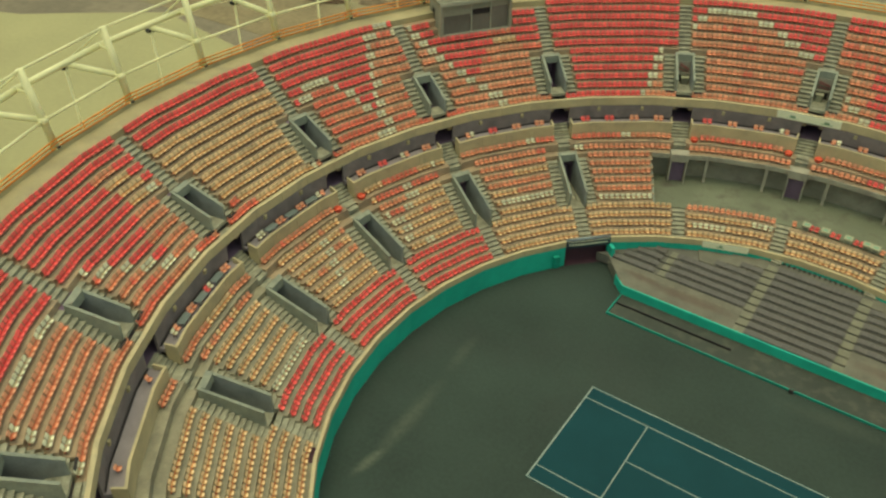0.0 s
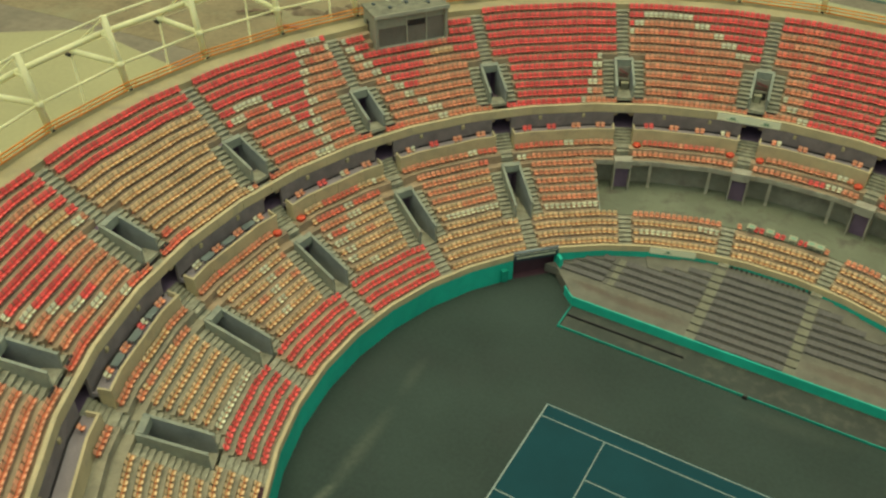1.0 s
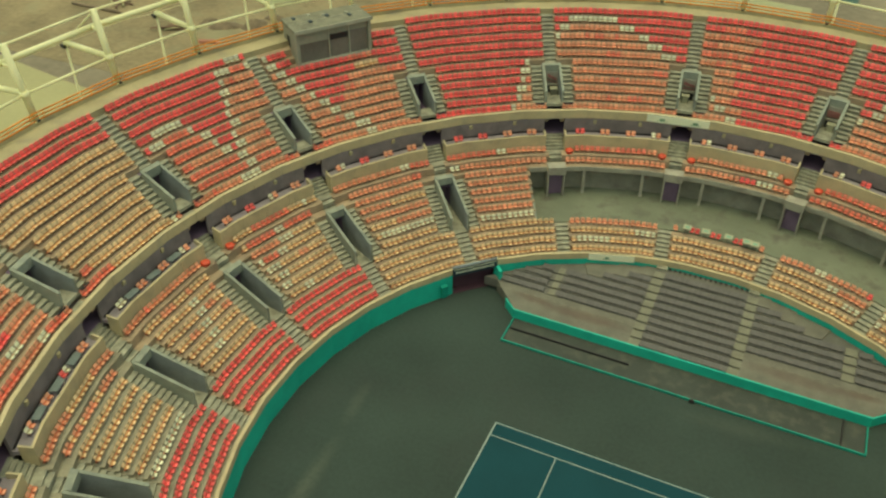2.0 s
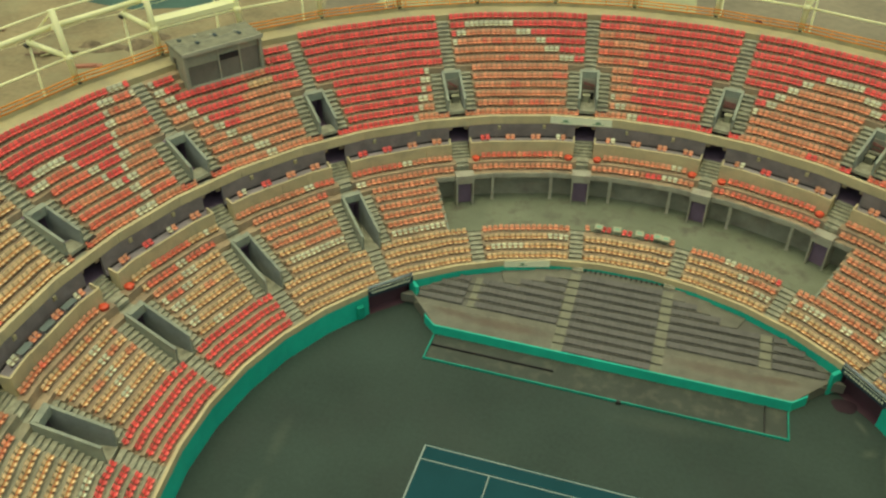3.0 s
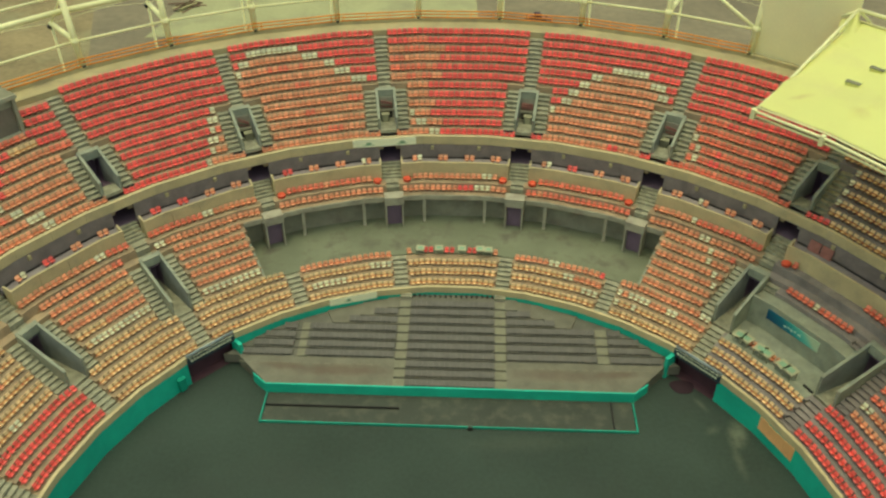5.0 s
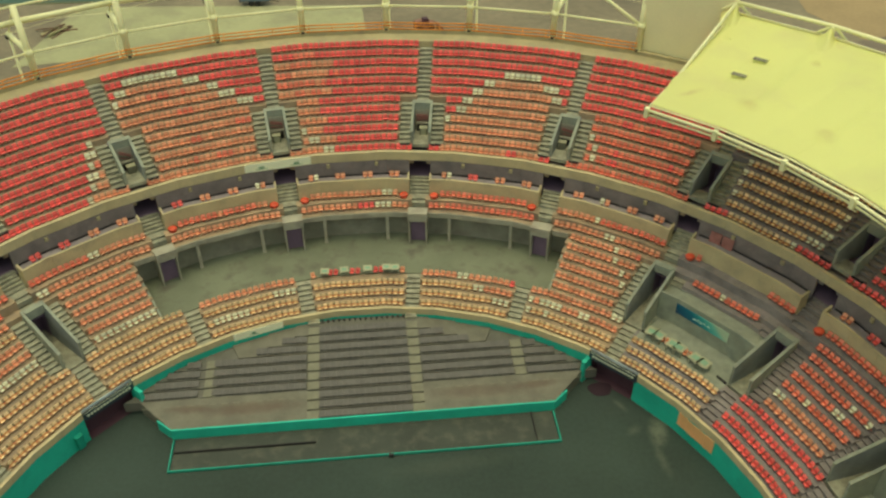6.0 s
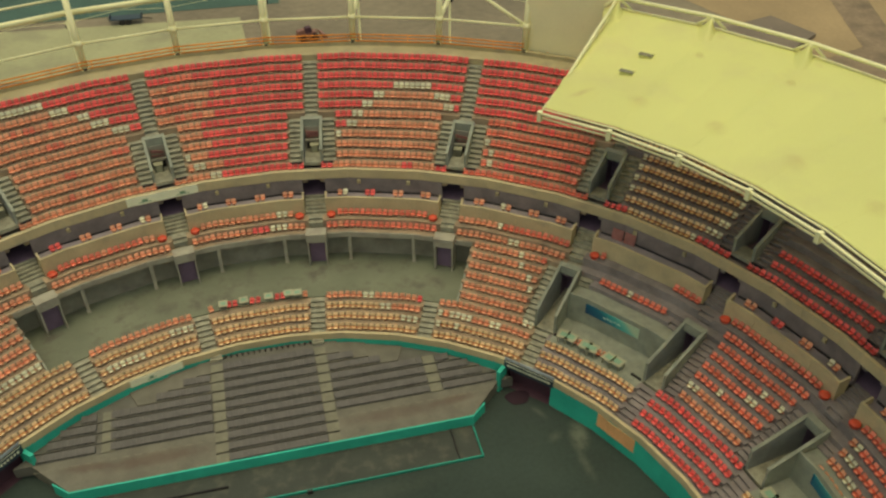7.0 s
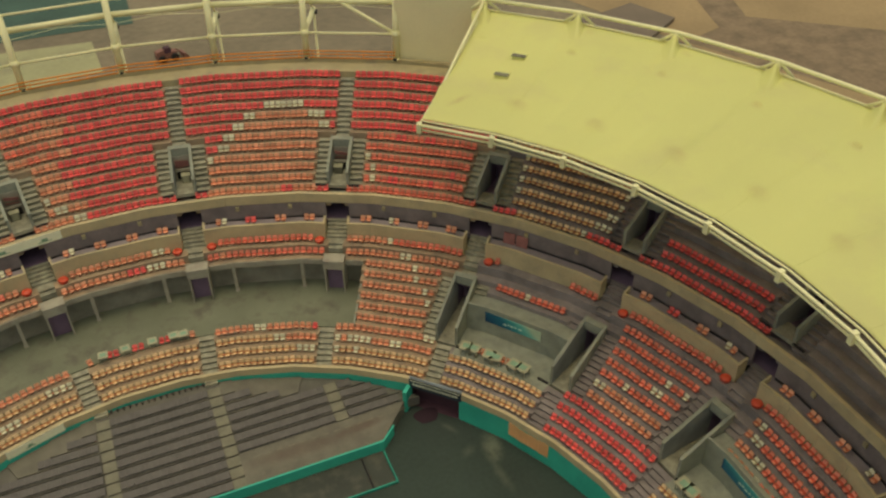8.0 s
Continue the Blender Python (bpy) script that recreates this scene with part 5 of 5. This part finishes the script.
patch("paved_apron", [(-160, -80), (-50, -80), (-50, 33), (-86, 36), (-103, 38.5), (-112, 32), (-121, 25), (-160, 10)], 0.02, M_PAVE, "pale paved apron outside the stadium", "paving")
patch("dirt_yard", [(-170, 34), (-103, 40), (-60, 42), (-52, 75), (-70, 130), (-200, 130)], 0.015, M_DIRT, "brown dirt yard with pale tracks", "ground")
patch("teal_strip", [(-112, 76), (-84, 74), (-72, 79), (-74, 84), (-110, 84)], 0.03, M_TEAL, "dull teal strip of artificial turf", "turf")
patch("grass_field", [(-60, 112), (3, 111), (4, 200), (-90, 220)], 0.03, M_GRASS, "dull green grass beyond the stadium", "grass")
patch("pale_yard", [(-48, 88), (2, 95), (1.5, 106), (-44, 110)], 0.025, M_YARD, "pale paved yard outside the stadium", "paving")
patch("tan_field", [(72, 96), (84, 60), (92, 20), (260, 20), (260, 200), (90, 200)], 0.01, M_TANFIELD, "tan dry field beside the stadium", "field")
patch("dirt_track", [(81, 70), (95, 74), (112, 60), (128, 36), (140, 10), (100, 10), (96, 40)], 0.03, M_TRACK, "broad darker strip of worn earth across the field", "track")
patch("dirt_track", [(97, 96), (103, 94), (96, 76), (88, 58), (84, 58), (90, 76)], 0.035, M_TRACK, "dark wheel-worn track over the field", "track")
patch("roof_slab", [(70, 82), (81.2, 84.8), (84, 77), (76, 72)], 0.6, M_ROOFDARK, "dark flat roof of a low building", "roof")

patch("teal_field", [(-60, 113), (8, 110.5), (9, 150), (-70, 160)], 0.035, M_TEAL, "dull teal sports field beyond the paved yard", "field")


def small_table(a):
    """A blue-grey side table between two pairs of chairs in the boxes."""
    m = at_angle(a) @ pose(39.3, 0, 9.33)
    ob = holder("side_table", m, "blue-grey side table against the cream box wall", "table", "box tables")
    part("tabletop", Solid().box(-0.3, 0.3, -0.6, 0.6, 0.46, 0.5, m), M_SIDETABLE, ob)
    for x in (-0.25, 0.25):
        for y in (-0.52, 0.52):
            part("leg", Solid().box(x - 0.03, x + 0.03, y - 0.03, y + 0.03, 0, 0.46, m), M_SIDETABLE, ob)


M_SIDETABLE = material("side_table_laminate", (0.17, 0.20, 0.185), 0.5, spread=0.15)
for mid in (180, 198):
    for d in (-3.8, -0.15, 3.5):
        small_table(mid + d)


def loader(x, y, turn):
    """A small wheel loader parked outside."""
    m = pose(x, y, 0, 0, 0, turn)
    ob = holder("wheel_loader", m, "small faded red wheel loader parked on bare earth", "loader")
    part("chassis", Solid().box(-1.5, 1.3, -0.6, 0.6, 0.55, 1.2, m), M_MACHINE, ob)
    part("cab", Solid().hexa([m @ Vector(p) for p in ((-0.4, -0.5, 1.2), (0.6, -0.5, 1.2), (0.6, 0.5, 1.2), (-0.4, 0.5, 1.2), (-0.3, -0.45, 1.95), (0.5, -0.45, 1.95), (0.5, 0.45, 1.95), (-0.3, 0.45, 1.95))]), M_GATEDARK, ob, "dark glazed cab")
    part("bonnet", Solid().hexa([m @ Vector(p) for p in ((-1.6, -0.5, 1.2), (-0.45, -0.5, 1.2), (-0.45, 0.5, 1.2), (-1.6, 0.5, 1.2), (-1.5, -0.45, 1.6), (-0.45, -0.45, 1.75), (-0.45, 0.45, 1.75), (-1.5, 0.45, 1.6))]), M_MACHINE, ob)
    for sy in (-1, 1):
        part("arm", Solid().tube([m @ Vector((0.5, sy * 0.45, 1.3)), m @ Vector((1.6, sy * 0.45, 1.1)), m @ Vector((2.2, sy * 0.45, 0.4))], 0.09, 6), M_MACHINE, ob)
        for wx in (-0.95, 0.85):
            part("wheel", Solid().tube([m @ Vector((wx, sy * 0.55, 0.55)), m @ Vector((wx, sy * 0.95, 0.55))], 0.55, 14), M_BLACK, ob, "black tyre")
    part("bucket", Solid().hexa([m @ Vector(p) for p in ((2.1, -0.9, 0.1), (2.9, -0.9, 0.05), (2.9, 0.9, 0.05), (2.1, 0.9, 0.1), (2.05, -0.9, 0.8), (2.4, -0.9, 0.75), (2.4, 0.9, 0.75), (2.05, 0.9, 0.8))]), M_MACHINE, ob)


loader(10.9, 95.0, 12)


def trailer(x, y, turn):
    """A flat dark trailer standing on the paved yard."""
    m = pose(x, y, 0, 0, 0, turn)
    ob = holder("flatbed_trailer", m, "dark flatbed trailer parked on pale paving", "trailer")
    bed = part("bed", Solid().box(-2.4, 2.4, -0.95, 0.95, 0.8, 0.95, m), M_BOARD, ob)
    for x0 in (-2.4, 2.32):
        part("end_board", Solid().box(x0, x0 + 0.08, -0.95, 0.95, 0.954, 1.4, m), M_BOARD, bed)
    part("drawbar", Solid().tube([m @ Vector((2.4, 0, 0.7)), m @ Vector((3.8, 0, 0.45))], 0.07, 6), M_BLACK, ob)
    for sy in (-1, 1):
        for wx in (-0.6, 0.4):
            part("wheel", Solid().tube([m @ Vector((wx, sy * 0.7, 0.42)), m @ Vector((wx, sy * 0.93, 0.42))], 0.42, 14), M_BLACK, ob, "black tyre")


trailer(-15.6, 108.2, -3)

M_TIMBER = material("weathered_timber", (0.17, 0.10, 0.065), 0.85, spread=0.35, scale=1.2)
M_RUBBLE = material("rubble_earth", (0.20, 0.15, 0.095), 0.95, spread=0.45, scale=0.8, fine=3.0)
M_TARP = material("faded_red_tarp", (0.40, 0.16, 0.10), 0.7, spread=0.25, scale=0.8)
loose = random.Random(21)


def timber_pile(x, y, turn, count):
    """Boards dropped criss-cross on the ground."""
    ob = holder("timber_pile", pose(x, y, 0), "loose pile of weathered brown boards on bare ground", "timber", "timber piles")
    for j in range(count):
        m = pose(x + loose.uniform(-1.3, 1.3), y + loose.uniform(-1.0, 1.0), 0.1 + 0.11 * (j % 5), 0, 0, turn + loose.uniform(-35, 35))
        long = loose.uniform(1.4, 2.6)
        part("board", Solid().box(-long, long, -0.16, 0.16, -0.08, 0.03, m), M_TIMBER if j % 3 else M_PAVE, ob)


def earth_mound(x, y, long, wide, tall, turn):
    """A low uneven mound of spoil."""
    m, s, n, rings = pose(x, y, 0, 0, 0, turn), Solid(), 18, 5
    for q in range(1, rings + 1):
        for j in range(n):
            t = math.tau * j / n
            rough = noise.noise(Vector((math.cos(t) * 2 + x, math.sin(t) * 2 + y, q * 0.6)))
            f = q / rings * (1 + 0.3 * rough)
            s.v.append(tuple(m @ Vector((long * f * math.cos(t), wide * f * math.sin(t), (tall * (1 - (q / rings) ** 1.4) * (1 + 0.6 * rough)) if q < rings else -0.05))))
    s.v.append(tuple(m @ Vector((0, 0, tall))))
    for q in range(rings - 1):
        s.f += [(q * n + j, q * n + n + j, q * n + n + (j + 1) % n, q * n + (j + 1) % n) for j in range(n)]
    s.f += [(rings * n, j, (j + 1) % n) for j in range(n)]
    thing("earth_mound", s, M_RUBBLE, "low uneven mound of dark earth in the yard", "mound", "earth mounds", "", True)


for x, y, turn, count in ((-44.8, 100.4, 35, 11), (-84.5, 56.4, 20, 9), (-100.0, 60.5, -30, 7)):
    timber_pile(x, y, turn, count)
for row in ((-78.6, 60.2, 3.2, 1.3, 0.7, 30), (-75.0, 62.5, 2.4, 1.4, 0.9, 70), (-73.6, 66.0, 2.0, 1.0, 0.6, 10), (-81.8, 60.6, 1.8, 0.9, 0.5, 45)):
    earth_mound(*row)
tarp = pose(-77.8, 54.4, 0, 0, 0, 25)
thing("tarpaulin", Solid().box(-1.9, 1.9, -0.5, 0.5, -0.02, 0.16, tarp).box(-1.5, 1.2, -0.35, 0.4, 0.16, 0.3, tarp), M_TARP, "faded red tarpaulin over low stacked material", "tarpaulin")
thing("pipe", Solid().tube([(-106.2, 57.1, 0.2), (-95.4, 57.3, 0.2)], 0.24, 10), M_TRACK, "long rusty brown pipe lying on the dirt yard", "pipe", "", "", True)
